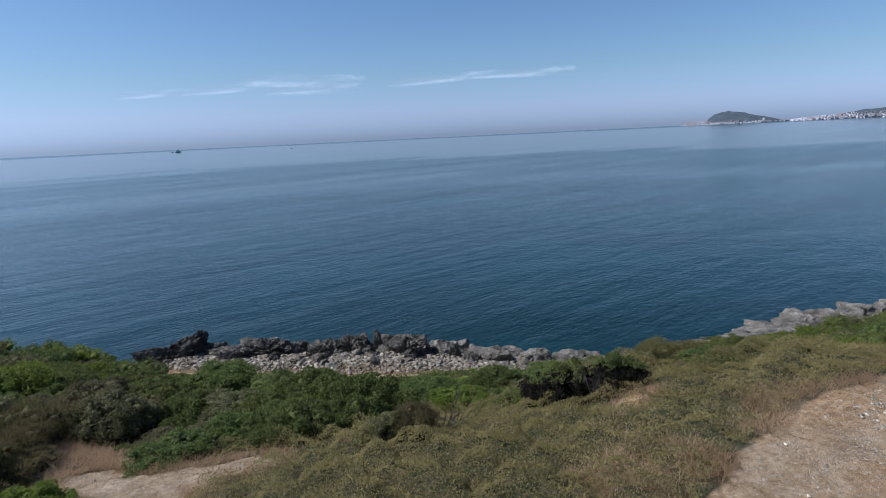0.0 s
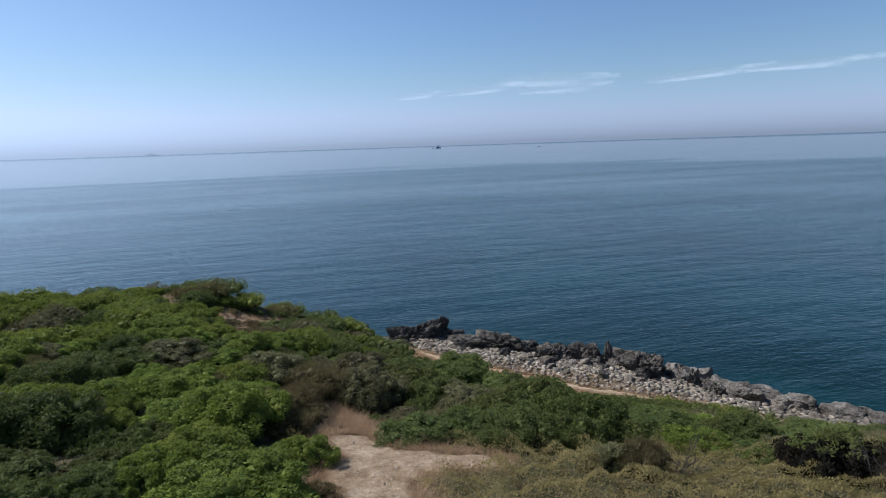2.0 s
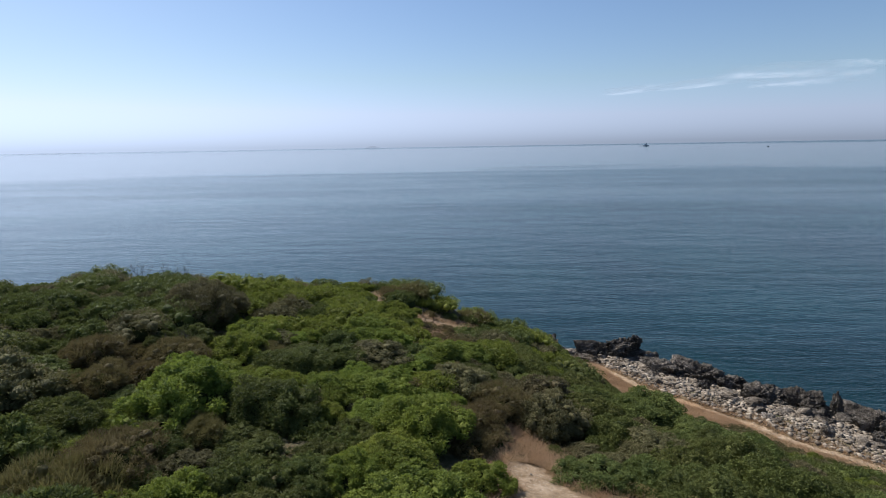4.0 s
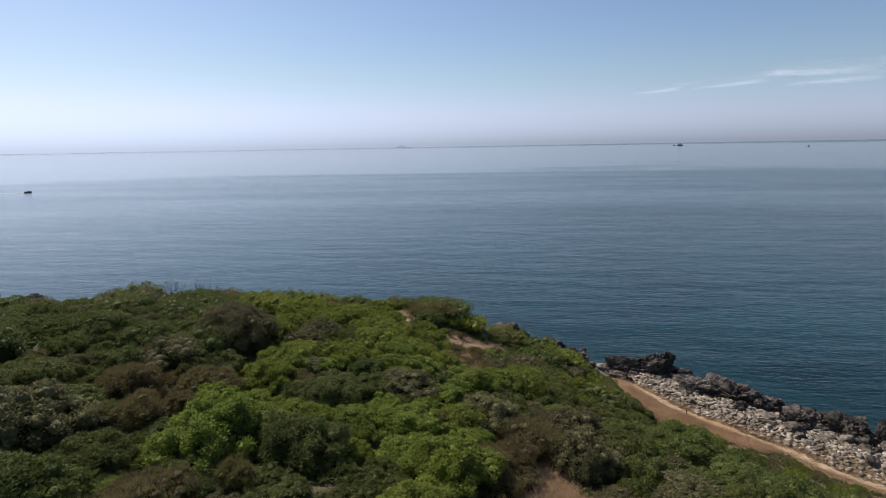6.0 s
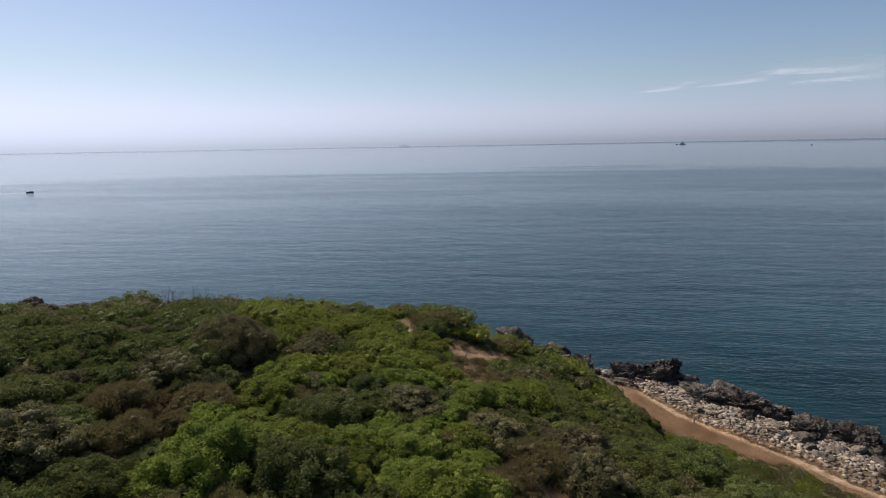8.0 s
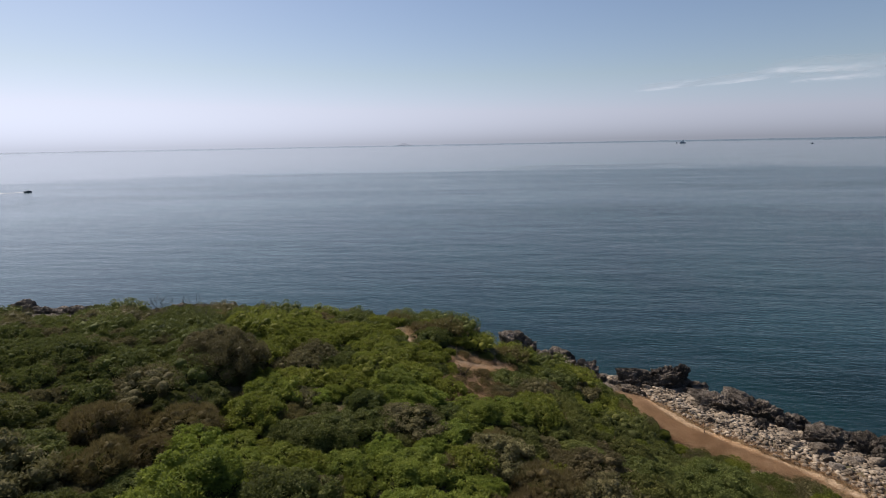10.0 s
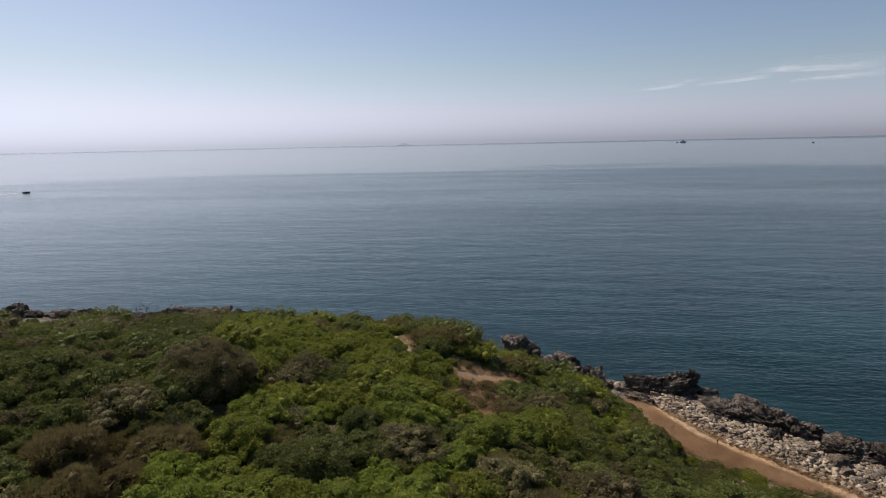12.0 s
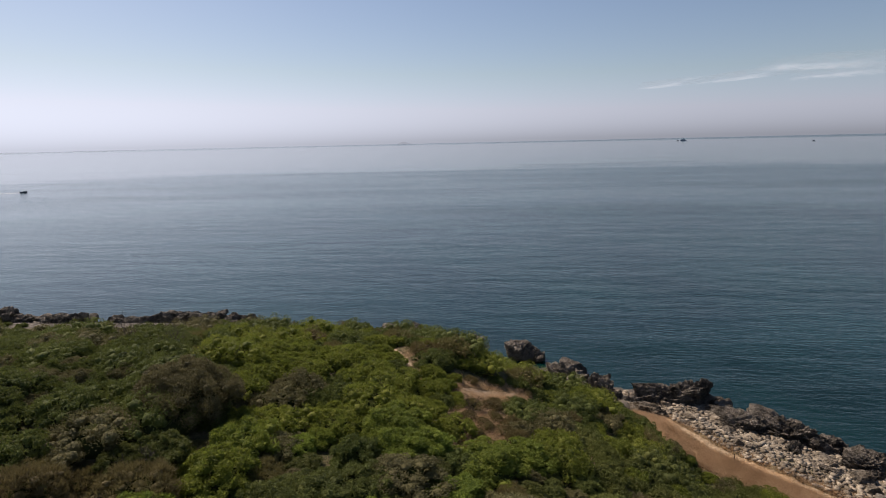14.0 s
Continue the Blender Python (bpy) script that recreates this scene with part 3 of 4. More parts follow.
def trimmed(spots):
    """Shrubs made small enough to keep off paths and grass; the rest are dropped."""
    kept = []
    for x, y, size in spots:
        for k in (1.0, 0.75, 0.55):
            a = np.arange(8) * 0.785
            rx, ry = x + 0.85 * k * size * np.cos(a), y + 0.85 * k * size * np.sin(a)
            if (bareness(rx, ry) < 0.45).all() and (dryness(rx, ry) < 0.75).all():
                kept.append((x, y, size * k))
                break
    return np.array(kept)


near = scatter(12000, (-34, 26, 8, 56), 1.12, lambda x, y: shrubland(x, y) & (np.degrees(np.arctan2(x, y)) > -50) & (np.hypot(x, y) > 10), 4)
near = trimmed(near)
near = near[np.argsort(np.hypot(near[:, 0], near[:, 1] - 4))]
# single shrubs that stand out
# Near-black tones paint the canopy's shade onto withered leaves.
SHADED_OLD_LEAF = foliage("shaded_withered_leaves", (0.006, 0.006, 0.003), (0.012, 0.011, 0.006), (0.024, 0.020, 0.011), 0.05, 0.9)


def overhung_bush(x, y, size, tall, turn):
    """A bush with a green canopy over a withered face coloured dark as shade."""
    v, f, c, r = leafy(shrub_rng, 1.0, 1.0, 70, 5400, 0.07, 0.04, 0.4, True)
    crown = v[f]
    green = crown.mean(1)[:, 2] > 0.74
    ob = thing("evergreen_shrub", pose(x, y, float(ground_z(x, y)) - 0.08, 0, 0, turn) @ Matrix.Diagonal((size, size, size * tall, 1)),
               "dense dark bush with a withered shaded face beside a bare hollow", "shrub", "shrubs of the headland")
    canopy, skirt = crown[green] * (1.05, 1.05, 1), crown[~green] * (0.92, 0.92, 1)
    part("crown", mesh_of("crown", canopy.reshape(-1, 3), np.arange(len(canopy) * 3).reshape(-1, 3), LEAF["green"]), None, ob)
    part("withered_face", mesh_of("withered_face", skirt.reshape(-1, 3), np.arange(len(skirt) * 3).reshape(-1, 3), SHADED_OLD_LEAF), None, ob, "withered leaves coloured dark for the shade under the canopy")
    part("stem", mesh_of("stem", *twigs_and_shade(shrub_rng, c * (0.85, 0.85, 1), r, 0.85, 1.0), TWIG_SHADE), None, ob)


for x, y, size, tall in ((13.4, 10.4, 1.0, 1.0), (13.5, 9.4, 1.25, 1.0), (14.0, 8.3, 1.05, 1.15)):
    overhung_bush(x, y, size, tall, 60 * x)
old = thing("evergreen_shrub", pose(-12.9, 25.4, float(ground_z(-12.9, 25.4)) - 0.1), "large rounded dark olive green shrub above the scrub", "shrub", "shrubs of the headland")
cv, cf, c, r = leafy(shrub_rng, 2.1, 2.0, 110, 42000, 0.062, 0.040, 0.5, True, close=0.5)
tv, tf = twigs_and_shade(shrub_rng, c, r, 2.1, 2.0)
part("crown", mesh_of("crown", cv, cf, LEAF["grey"], True), None, old)
part("stem", mesh_of("stem", tv, tf, TWIG_SHADE), None, old)
shrub("broom", 16.9, 8.6, 1.0, 0.7, 0, "feathery pale green broom bush on the edge of the slope")
shrub("broom", 17.7, 7.8, 0.85, 0.65, 60, "feathery pale green broom bush on the edge of the slope")
for x, y, size in ((5.6, 16.2, 1.3), (7.0, 15.2, 1.35), (8.4, 14.3, 1.3), (6.8, 17.0, 1.2)):
    shrub("green", x, y, size, 1.0, 90 * x, "tall dark green evergreen shrub with deep shade beneath")
for x, y in ((18.2, 6.6), (19.6, 5.4), (16.6, 6.6), (21.0, 6.8)):
    shrub("green", x, y, 1.0, 0.5, 70 * x, "low spreading green bush among creepers on the slope")
shrub("mastic", 0.1, 14.6, 0.95, 0.85, 10, "rounded bright green bush standing beside the footpath")
shrub("mastic", -0.6, 12.8, 0.9, 0.75, 50, "rounded bright green bush standing beside the footpath")
for k in range(9):
    shrub("heath", -1.9 + 1.3 * math.sin(k * 2.4) * (k / 9) ** 0.5, 29.4 + 2.5 * math.cos(k * 2.4) * (k / 9) ** 0.5, 0.42 + 0.03 * k, 0.9, 40 * k, "low tawny heath shrub among dead grass")
shrub("heath", 8.3, 11.0, 0.85, 1.25, 30, "shrub of dead twigs overgrown with green creeper")
shrub("grey", 7.9, 11.3, 0.75, 1.1, 70)
shrub("grey", 4.4, 16.7, 0.95, 0.75, 20)
shrub("grey", 4.0, 18.4, 0.9, 0.7, 120)
hand = 29
for x, y, size in near[: 285 - hand]:
    shrub(kind_at(x, y), x, y, size * 1.15, shrub_rng.uniform(0.6, 1.0) * low_by_sea(x, y), shrub_rng.uniform(0, 360))


def joined_shrubs(spots, detail, seed):
    """The shrubs farther off, too many to count, by kind: crowns, and twigs with their shade cores."""
    r = np.random.RandomState(seed)
    crowns, twigs = {}, []
    for x, y, size in spots:
        kind = kind_at(x, y)
        (cv, cf), (tv, tf) = shrub_parts(kind, r, size * 1.15, size * r.uniform(0.6, 0.95) * low_by_sea(x, y), detail)
        foot = np.array((x, y, float(ground_z(x, y)) - 0.08))
        crowns.setdefault(kind, []).append((cv + foot, cf))
        twigs.append((tv + foot, tf))
    return crowns, twigs


def merged(pieces):
    offset, vs, fs = 0, [], []
    for v, f in pieces:
        vs.append(v)
        fs.append(f + offset)
        offset += len(v)
    return np.concatenate(vs), np.concatenate(fs)


def far_allow(x, y):
    seen_side = (np.degrees(np.arctan2(x, y)) < 88) & (np.degrees(np.arctan2(x, y)) > -54) & (y > -2)
    return shrubland(x, y) & ~((x > -34) & (x < 26) & (y > 8) & (y < 56)) & seen_side


def back_allow(x, y):
    return shrubland(x, y) & (y < -2) & (np.hypot(x, y) > 10)


gaps = scatter(5000, (-32, 24, 8, 48), 0.9, lambda x, y: shrubland(x, y) & (np.degrees(np.arctan2(x, y)) > -50), 14)
open_spot = [np.min(np.hypot(near[:, 0] - x, near[:, 1] - y) - near[:, 2] * 0.8) > 0.15 for x, y, _ in gaps]
gaps = trimmed(gaps[np.array(open_spot)] * (1, 1, 0.62))
east = scatter(4500, (43, 80, -2, 20), 1.05, far_allow, 16)
rest = np.vstack([near[285 - hand:], gaps, scatter(2300, (-75, 84, -2, 80), 1.75, far_allow, 6)])
back = scatter(260, (-60, 70, -45, -2), 2.6, back_allow, 7)
hidden = (rest[:, 0] < 4) & (inland(rest[:, 0], rest[:, 1]) < 16)
mid = ~hidden & (np.hypot(rest[:, 0] + 1, rest[:, 1] - 6) < 43)
crowns, twigs = joined_shrubs(rest[mid], 0.42, 8)
farther, farther_twigs = joined_shrubs(rest[~hidden & ~mid], 0.28, 12)
veiled, veiled_twigs = joined_shrubs(rest[hidden], 0.09, 10)
eastern, eastern_twigs = joined_shrubs(east, 0.10, 17)
more, more_twigs = joined_shrubs(back * (1, 1, 1.5), 0.15, 9)
maquis = tagged(new("distant_scrub"), "thick green coastal scrub covering the slopes", "scrub", kind="stuff")
for kind in sorted(crowns.keys() | more.keys() | veiled.keys() | farther.keys() | eastern.keys()):
    v, f = merged(crowns.get(kind, []) + farther.get(kind, []) + eastern.get(kind, []) + more.get(kind, []) + veiled.get(kind, []))
    tagged(part("crown", mesh_of("crown", v, f, LEAF[kind], True), None, maquis), kind="stuff")
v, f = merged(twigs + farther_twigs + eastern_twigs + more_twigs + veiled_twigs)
tagged(part("stem", mesh_of("stem", v, f, TWIG_SHADE), None, maquis), kind="stuff")


def twig_tree(rng, height, branches):
    """Bare forked twigs: thin three-sided rods."""
    vs, fs = [], []

    def rod(a, b, wide):
        along_rod = (b - a) / (np.linalg.norm(b - a) + 1e-9)
        u = np.cross(along_rod, (0.3, 0.5, 0.8))
        u /= np.linalg.norm(u)
        w = np.cross(along_rod, u)
        start = len(vs)
        for centre, r in ((a, wide), (b, wide * 0.45)):
            vs.extend(centre + r * (u * math.cos(t) + w * math.sin(t)) for t in (0, 2.09, 4.19))
        fs.extend((start + i, start + (i + 1) % 3, start + 3 + (i + 1) % 3, start + 3 + i) for i in range(3))

    def grow(a, heading, length, wide, level):
        b = a + heading * length
        rod(a, b, wide)
        for _ in range(3 if level else 0):
            turn = heading + rng.normal(0, 0.42, 3) + (0, 0, 0.12)
            grow(a + heading * length * rng.uniform(0.5, 1.0), turn / np.linalg.norm(turn), length * rng.uniform(0.5, 0.75), wide * 0.6, level - 1)

    for _ in range(branches):
        lean = np.array((rng.normal(0, 0.5), rng.normal(0, 0.5), 1.0))
        grow(np.array((rng.normal(0, 0.12), rng.normal(0, 0.12), 0.0)), lean / np.linalg.norm(lean), height * rng.uniform(0.4, 0.6), 0.016, 3)
    return mesh_of("branch", np.array(vs), np.array(fs), DEAD)


dead_rng = np.random.RandomState(77)
for x, y, tall in ((-20.6, 33.4, 1.9), (-19.2, 34.2, 1.7), (-14.6, 36.8, 1.5), (-16.4, 30.5, 1.6), (-3.0, 14.0, 1.0), (-12.0, 21.6, 1.2), (-0.6, 21.6, 1.1), (13.0, 8.3, 0.9), (9.2, 10.6, 1.2), (-2.2, 30.4, 0.9)):
    dead = thing("dead_shrub", pose(x, y, float(ground_z(x, y)) - 0.05), "leafless grey dead shrub of forked twigs", "shrub", "dead shrubs")
    part("branch", twig_tree(dead_rng, tall, 6), None, dead)


# ---- creepers and dry grass ----
def sprinkle(count, box, weight, seed):
    r = np.random.RandomState(seed)
    x, y = r.uniform(box[0], box[1], count), r.uniform(box[2], box[3], count)
    ok = r.uniform(0, 1, count) < weight(x, y)
    return x[ok], y[ok]


rng = np.random.RandomState(31)
x, y = sprinkle(900000, (3, 42, -2, 17), lambda x, y: carpet(x, y) * (bareness(x, y) < 0.3) * (1 - 0.5 * dryness(x, y)) * np.clip(1.6 - np.hypot(x, y) / 30, 0.25, 1), 32)


def heap(x, y):
    """Height of the tangled cushions over the soil."""
    return np.clip(0.26 + 0.24 * ripple(x, y, 1.9, 33) + 0.13 * ripple(x, y, 0.7, 34), 0.04, 1)


top = heap(x, y)
slope = np.stack([-(heap(x + 0.05, y) - top) / 0.05, -(heap(x, y + 0.05) - top) / 0.05, np.ones(len(x))], 1)
slope /= np.linalg.norm(slope, axis=1, keepdims=True)
at = np.stack([x, y, ground_z(x, y) + top * rng.uniform(0.72, 1.0, len(x))], 1)
v, f = leaf_tufts(at, slope, 0.046, 0.034, rng)
tagged(new("creeper_carpet", mesh_of("creeper_carpet", v, f, CREEPER)), "low carpet of olive green creepers over the bank", "creepers", kind="stuff")


def tufts(x, y, blades, height, width, rng):
    """Tufts of thin bent blades."""
    n = len(x) * blades
    cx, cy = np.repeat(x, blades), np.repeat(y, blades)
    a = rng.uniform(0, 6.28, n)
    foot = np.stack([cx + rng.normal(0, 0.06, n), cy + rng.normal(0, 0.06, n), np.zeros(n)], 1)
    foot[:, 2] = ground_z(foot[:, 0], foot[:, 1]) - 0.02
    h = height * np.repeat(rng.uniform(0.5, 1.2, len(x)), blades) * rng.uniform(0.6, 1.1, n)
    bend = rng.uniform(0.3, 2.0, n)
    tip = foot + np.stack([np.cos(a) * h * bend, np.sin(a) * h * bend, h], 1)
    side = np.stack([-np.sin(a), np.cos(a), 0 * a], 1) * width
    return np.stack([foot - side, foot + side, tip], 1).reshape(-1, 3), np.arange(3 * n).reshape(-1, 3)


def grass_weight(x, y):
    d = inland(x, y)
    cover = 0.12 * (1 - 0.7 * carpet(x, y)) + 0.9 * dryness(x, y)
    return cover * (1 - np.clip(bareness(x, y) * 1.25 - 0.15, 0, 0.97)) * (d > 9.3) * np.clip(1.5 - np.hypot(x, y) / 60, 0.3, 1)


x, y = sprinkle(125000, (-30, 44, -14, 56), grass_weight, 41)
v, f = tufts(x, y, 8, 0.30, 0.005, rng)
x, y = sprinkle(420000, (-14, 38, -4, 54), lambda x, y: np.clip(dryness(x, y) * 1.4 - 0.3, 0, 1) * (bareness(x, y) < 0.55) * (inland(x, y) > 8.5) * np.clip(1.4 - np.hypot(x, y) / 70, 0.7, 1) * 0.9, 43)
v2, f2 = tufts(x, y, 8, 0.24, 0.0055, rng)
v, f = np.concatenate([v, v2]), np.concatenate([f, f2 + len(v)])
x, y = sprinkle(60000, (7.5, 21, 38, 52), lambda x, y: np.clip(2.0 - along(STRIP, x, y) / 0.8, 0, 1) * (bareness(x, y) < 0.12), 44)
v2, f2 = tufts(x, y, 8, 0.32, 0.010, rng)
v, f = np.concatenate([v, v2]), np.concatenate([f, f2 + len(v)])
tagged(new("dry_grass", mesh_of("dry_grass", v, f, STRAW)), "straw coloured dry grass along the paths and gullies", "grass", kind="stuff")


# ---- rocks ----
def rock_mesh(name, seed, material, subdivisions=3, jag=0.35, blocky=0.6, undercut=0.0, cleft=0.62):
    """A boulder of unit half size: squared off, split along planes, eaten by weather."""
    bm = bmesh.new()
    bmesh.ops.create_icosphere(bm, subdivisions=subdivisions, radius=1.0)
    r = random.Random(seed)
    shift = Vector((r.uniform(-50, 50), r.uniform(-50, 50), r.uniform(-50, 50)))
    cuts = [(Vector((r.gauss(0, 1), r.gauss(0, 1), r.gauss(0, 0.6))).normalized(), r.uniform(cleft, cleft + 0.28)) for _ in range(9 if cleft > 0.6 else 16)]
    for v in bm.verts:
        p = v.co.copy()
        big = max(abs(p.x), abs(p.y), abs(p.z))
        p = p.lerp(p / big * 0.86, blocky)
        for normal, at in cuts:
            over = p.dot(normal) - at
            if over > 0:
                p -= normal * over * 0.9
        q = p + shift
        push = 0.5 * noise.noise(q * 1.3) + 0.35 * (0.35 - abs(noise.noise(q * 2.6)))
        # weather eats rounded pits with sharp rims into the stone
        push += 0.55 * (noise.voronoi(q * 1.9)[0][0] - 0.45) + 0.38 * (noise.voronoi(q * 4.3)[0][0] - 0.45)
        if subdivisions > 3:
            push += 0.30 * (noise.voronoi(q * 8.5)[0][0] - 0.45) + 0.22 * (noise.voronoi(q * 17.0)[0][0] - 0.45)
        p += v.co.normalized() * push * jag
        if undercut and p.z < 0.15:
            p.x *= 1 - undercut * (0.15 - max(p.z, -0.7))
            p.y *= 1 - undercut * (0.15 - max(p.z, -0.7))
        v.co = p
    me = bpy.data.meshes.new(name)
    bm.to_mesh(me)
    bm.free()
    me.materials.append(material)
    return me


rock_seed = iter(range(100, 1000))


def sea_rock(x, y, wide, deep, top, turn=0.0, material=None, jag=0.85, blocky=0.6, undercut=0.0, label="", foot=None, fine=5):
    """A jagged rock at the water's edge: its width, depth and the height of its top above the sea."""
    low = -0.6 if foot is None else foot
    ob = new("sea_rock", rock_mesh("sea_rock", next(rock_seed), material or KARST, fine, jag, blocky, undercut))
    half = (top - low) / 2 * 0.9
    ob.matrix_world = pose(x, y, low + half, 0, 0, turn) @ Matrix.Diagonal((wide / 2, deep / 2, half, 1))
    return tagged(ob, label or "jagged dark grey limestone rock at the water's edge", "rock", "rocks along the shore")


# the point with the overhanging snout
sea_rock(15.5, 54.9, 3.4, 2.6, 2.5, 10, undercut=0.5, jag=0.95, fine=6, label="dark overhanging limestone rock like a snout")
sea_rock(16.6, 54.7, 1.5, 1.2, 2.9, 35, undercut=0.4, jag=0.9, foot=1.2)
sea_rock(12.9, 54.3, 5.0, 2.4, 2.6, -4, blocky=0.9, jag=0.8, undercut=0.4, fine=6, label="dark limestone shelf with a flat pale top")
sea_rock(10.2, 53.5, 2.6, 2.2, 1.6, 20)
sea_rock(11.0, 51.2, 2.6, 1.6, 2.4, -40, PALE, 0.6, foot=0.9, label="whitish weathered boulder above the coast path")
sea_rock(22.6, 42.6, 1.6, 1.2, 2.0, 15, PALE, 0.6, foot=0.9, fine=3, label="whitish weathered boulder above the coast path")
# the ridge of dark rocks
sea_rock(18.4, 50.5, 4.2, 3.0, 2.0, -30, fine=6)
sea_rock(21.0, 48.9, 4.6, 2.8, 2.2, -35, jag=0.95, fine=6)
sea_rock(22.9, 47.7, 2.6, 2.2, 1.8, 10)
sea_rock(20.2, 46.7, 2.4, 1.8, 1.6, 50)
sea_rock(24.6, 44.9, 3.4, 2.6, 1.9, -40, fine=6)
sea_rock(26.6, 43.7, 3.2, 2.4, 2.0, -50, jag=0.95, fine=6)
sea_rock(23.8, 43.3, 2.4, 1.6, 1.4, 0)
sea_rock(28.5, 42.1, 1.1, 1.0, 2.5, 20, jag=0.9, label="narrow standing pillar of dark limestone")
sea_rock(27.2, 41.3, 2.8, 2.0, 1.5, 30)
sea_rock(30.0, 39.1, 3.6, 2.6, 2.5, -55, blocky=0.8, fine=6)
sea_rock(29.2, 37.5, 2.6, 1.8, 1.7, 0)
sea_rock(31.8, 34.9, 1.3, 1.1, 2.4, 15, jag=0.9, label="narrow standing pillar of dark limestone")
sea_rock(32.2, 33.3, 2.2, 1.8, 1.6, 30)
# greyer blocks east of them
sea_rock(34.0, 31.9, 3.4, 2.4, 2.1, -50, LEDGE, 0.4)
sea_rock(36.2, 29.7, 3.0, 2.2, 1.9, -40, LEDGE, 0.4)
sea_rock(38.2, 27.3, 3.2, 2.2, 1.5, -55, LEDGE, 0.4, 0.8)
sea_rock(40.2, 24.3, 3.0, 2.0, 0.9, -50, LEDGE, 0.35, 0.8)
# the ledge beyond the inlet
for k in range(36):
    s = k / 35
    x = 45.5 + 36 * s
    edge = float(np.interp(x, SHORE[:, 0], SHORE[:, 1]))
    sea_rock(x, edge - 1.6 - 2.0 * (k % 2) + 0.5 * math.sin(k * 2.1), 3.5 + 0.9 * math.sin(k * 1.7), 2.6, 0.65 + 0.5 * min(1, k / 9) + 0.3 * math.sin(k * 2.9), 37 * k, LEDGE, 0.5, 0.9, fine=4,
             label="pale grey limestone block of a broken ledge")
# north side, behind the brow
sea_rock(0.9, 66.0, 3.6, 2.8, 2.1, 5, jag=0.5, blocky=1.0, undercut=0.35, label="dark square sea stack of limestone")
sea_rock(2.9, 65.6, 1.6, 1.6, 1.1, 40)
sea_rock(5.2, 57.4, 4.2, 2.6, 2.7, -35, LEDGE, 0.95, 0.5, label="pale grey limestone ledge below the green slope")
sea_rock(7.9, 55.6, 2.2, 2.0, 2.7, 15, KARST)
sea_rock(8.8, 54.4, 2.2, 2.0, 1.9, 60)
# rocks far along the northern shore
sea_rock(-68.4, 74.4, 3.6, 3.4, 2.7, 0, undercut=0.2, label="dark limestone rock standing in the sea")
sea_rock(-66.0, 74.2, 3.2, 3.0, 1.5, 50)
sea_rock(-60.6, 73.2, 5.4, 3.0, 1.9, 0, blocky=0.8)
sea_rock(-57.6, 73.4, 3.0, 2.4, 2.2, 25)
sea_rock(-49.8, 74.0, 4.0, 3.0, 1.6, 10)
sea_rock(-47.0, 74.6, 3.2, 2.6, 1.8, 40)
sea_rock(-43.4, 75.0, 5.2, 3.2, 2.1, 5, blocky=0.85)
sea_rock(-39.6, 75.2, 5.0, 3.2, 2.1, 80, blocky=0.85)
sea_rock(-36.2, 75.2, 3.4, 2.6, 1.8, 20)
sea_rock(-34.0, 75.4, 1.6, 1.4, 1.6, 20)
sea_rock(-20.4, 73.0, 2.4, 2.0, 1.5, 30)
sea_rock(-11.4, 72.4, 2.2, 2.0, 1.7, 70)
along_north = random.Random(9)
for k in range(34):
    x = -72 + 2.6 * k + along_north.uniform(-0.8, 0.8)
    y = float(np.interp(x, SHORE[:, 0], SHORE[:, 1])) - along_north.uniform(1.0, 4.5)
    if -4 < x < 6:
        continue
    w = along_north.uniform(1.2, 2.6)
    sea_rock(x, y, w * 1.3, w, 0.5 + 0.4 * w, along_north.uniform(0, 180), jag=0.7, fine=3, label="low dark rock along the northern shore")

fill = random.Random(5)
for k in range(46):
    s = k / 45
    x = 11 + 30 * s + fill.uniform(-0.5, 0.5)
    y = float(np.interp(x, SHORE[:, 0], SHORE[:, 1])) - fill.uniform(2.2, 6.5)
    w = fill.uniform(0.9, 2.2)
    sea_rock(x, y, w * 1.3, w, 0.9 + 0.35 * w, fill.uniform(0, 180), KARST if s < 0.72 else LEDGE, 0.7, 0.6, fine=3, label="low pitted limestone rock among shore rubble")

rng = np.random.RandomState(51)
SHAPES = [rock_mesh("boulder", 20 + k, PALE if k < 8 else LEDGE, 3, 0.22, 0.5, cleft=0.42) for k in range(11)]


STONES = [rock_mesh("stone", 40 + k, WHITE_CHIPS, 2, 0.2, 0.6, cleft=0.45) for k in range(4)]


def boulder(x, y, size, stretch, label="", group="boulders on the shore", shapes=SHAPES):
    ob = new("boulder", shapes[int(rng.randint(len(shapes)))])
    z = float(ground_z(x, y)) + size * 0.12
    ob.matrix_world = pose(x, y, z, rng.uniform(-25, 25), rng.uniform(-25, 25), rng.uniform(0, 360)) @ Matrix.Diagonal((size * stretch, size, size * 0.75, 1))
    return tagged(ob, label or "rough whitish limestone boulder on the shore", "boulder", group)


def rubble(x, y):
    d = inland(x, y)
    walk_x, walk_y = np.array(COAST_PATH).T
    return (d > 2.0) & (d < 11) & (along(COAST_PATH, x, y) > 0.55) & (y > np.interp(x, walk_x, walk_y))


count = 0
while count < 290:
    x, y = rng.uniform(9, 46), rng.uniform(18, 57)
    if rubble(x, y):
        boulder(x, y, 0.13 + 0.6 * rng.uniform() ** 4, rng.uniform(0.8, 1.7))
        count += 1

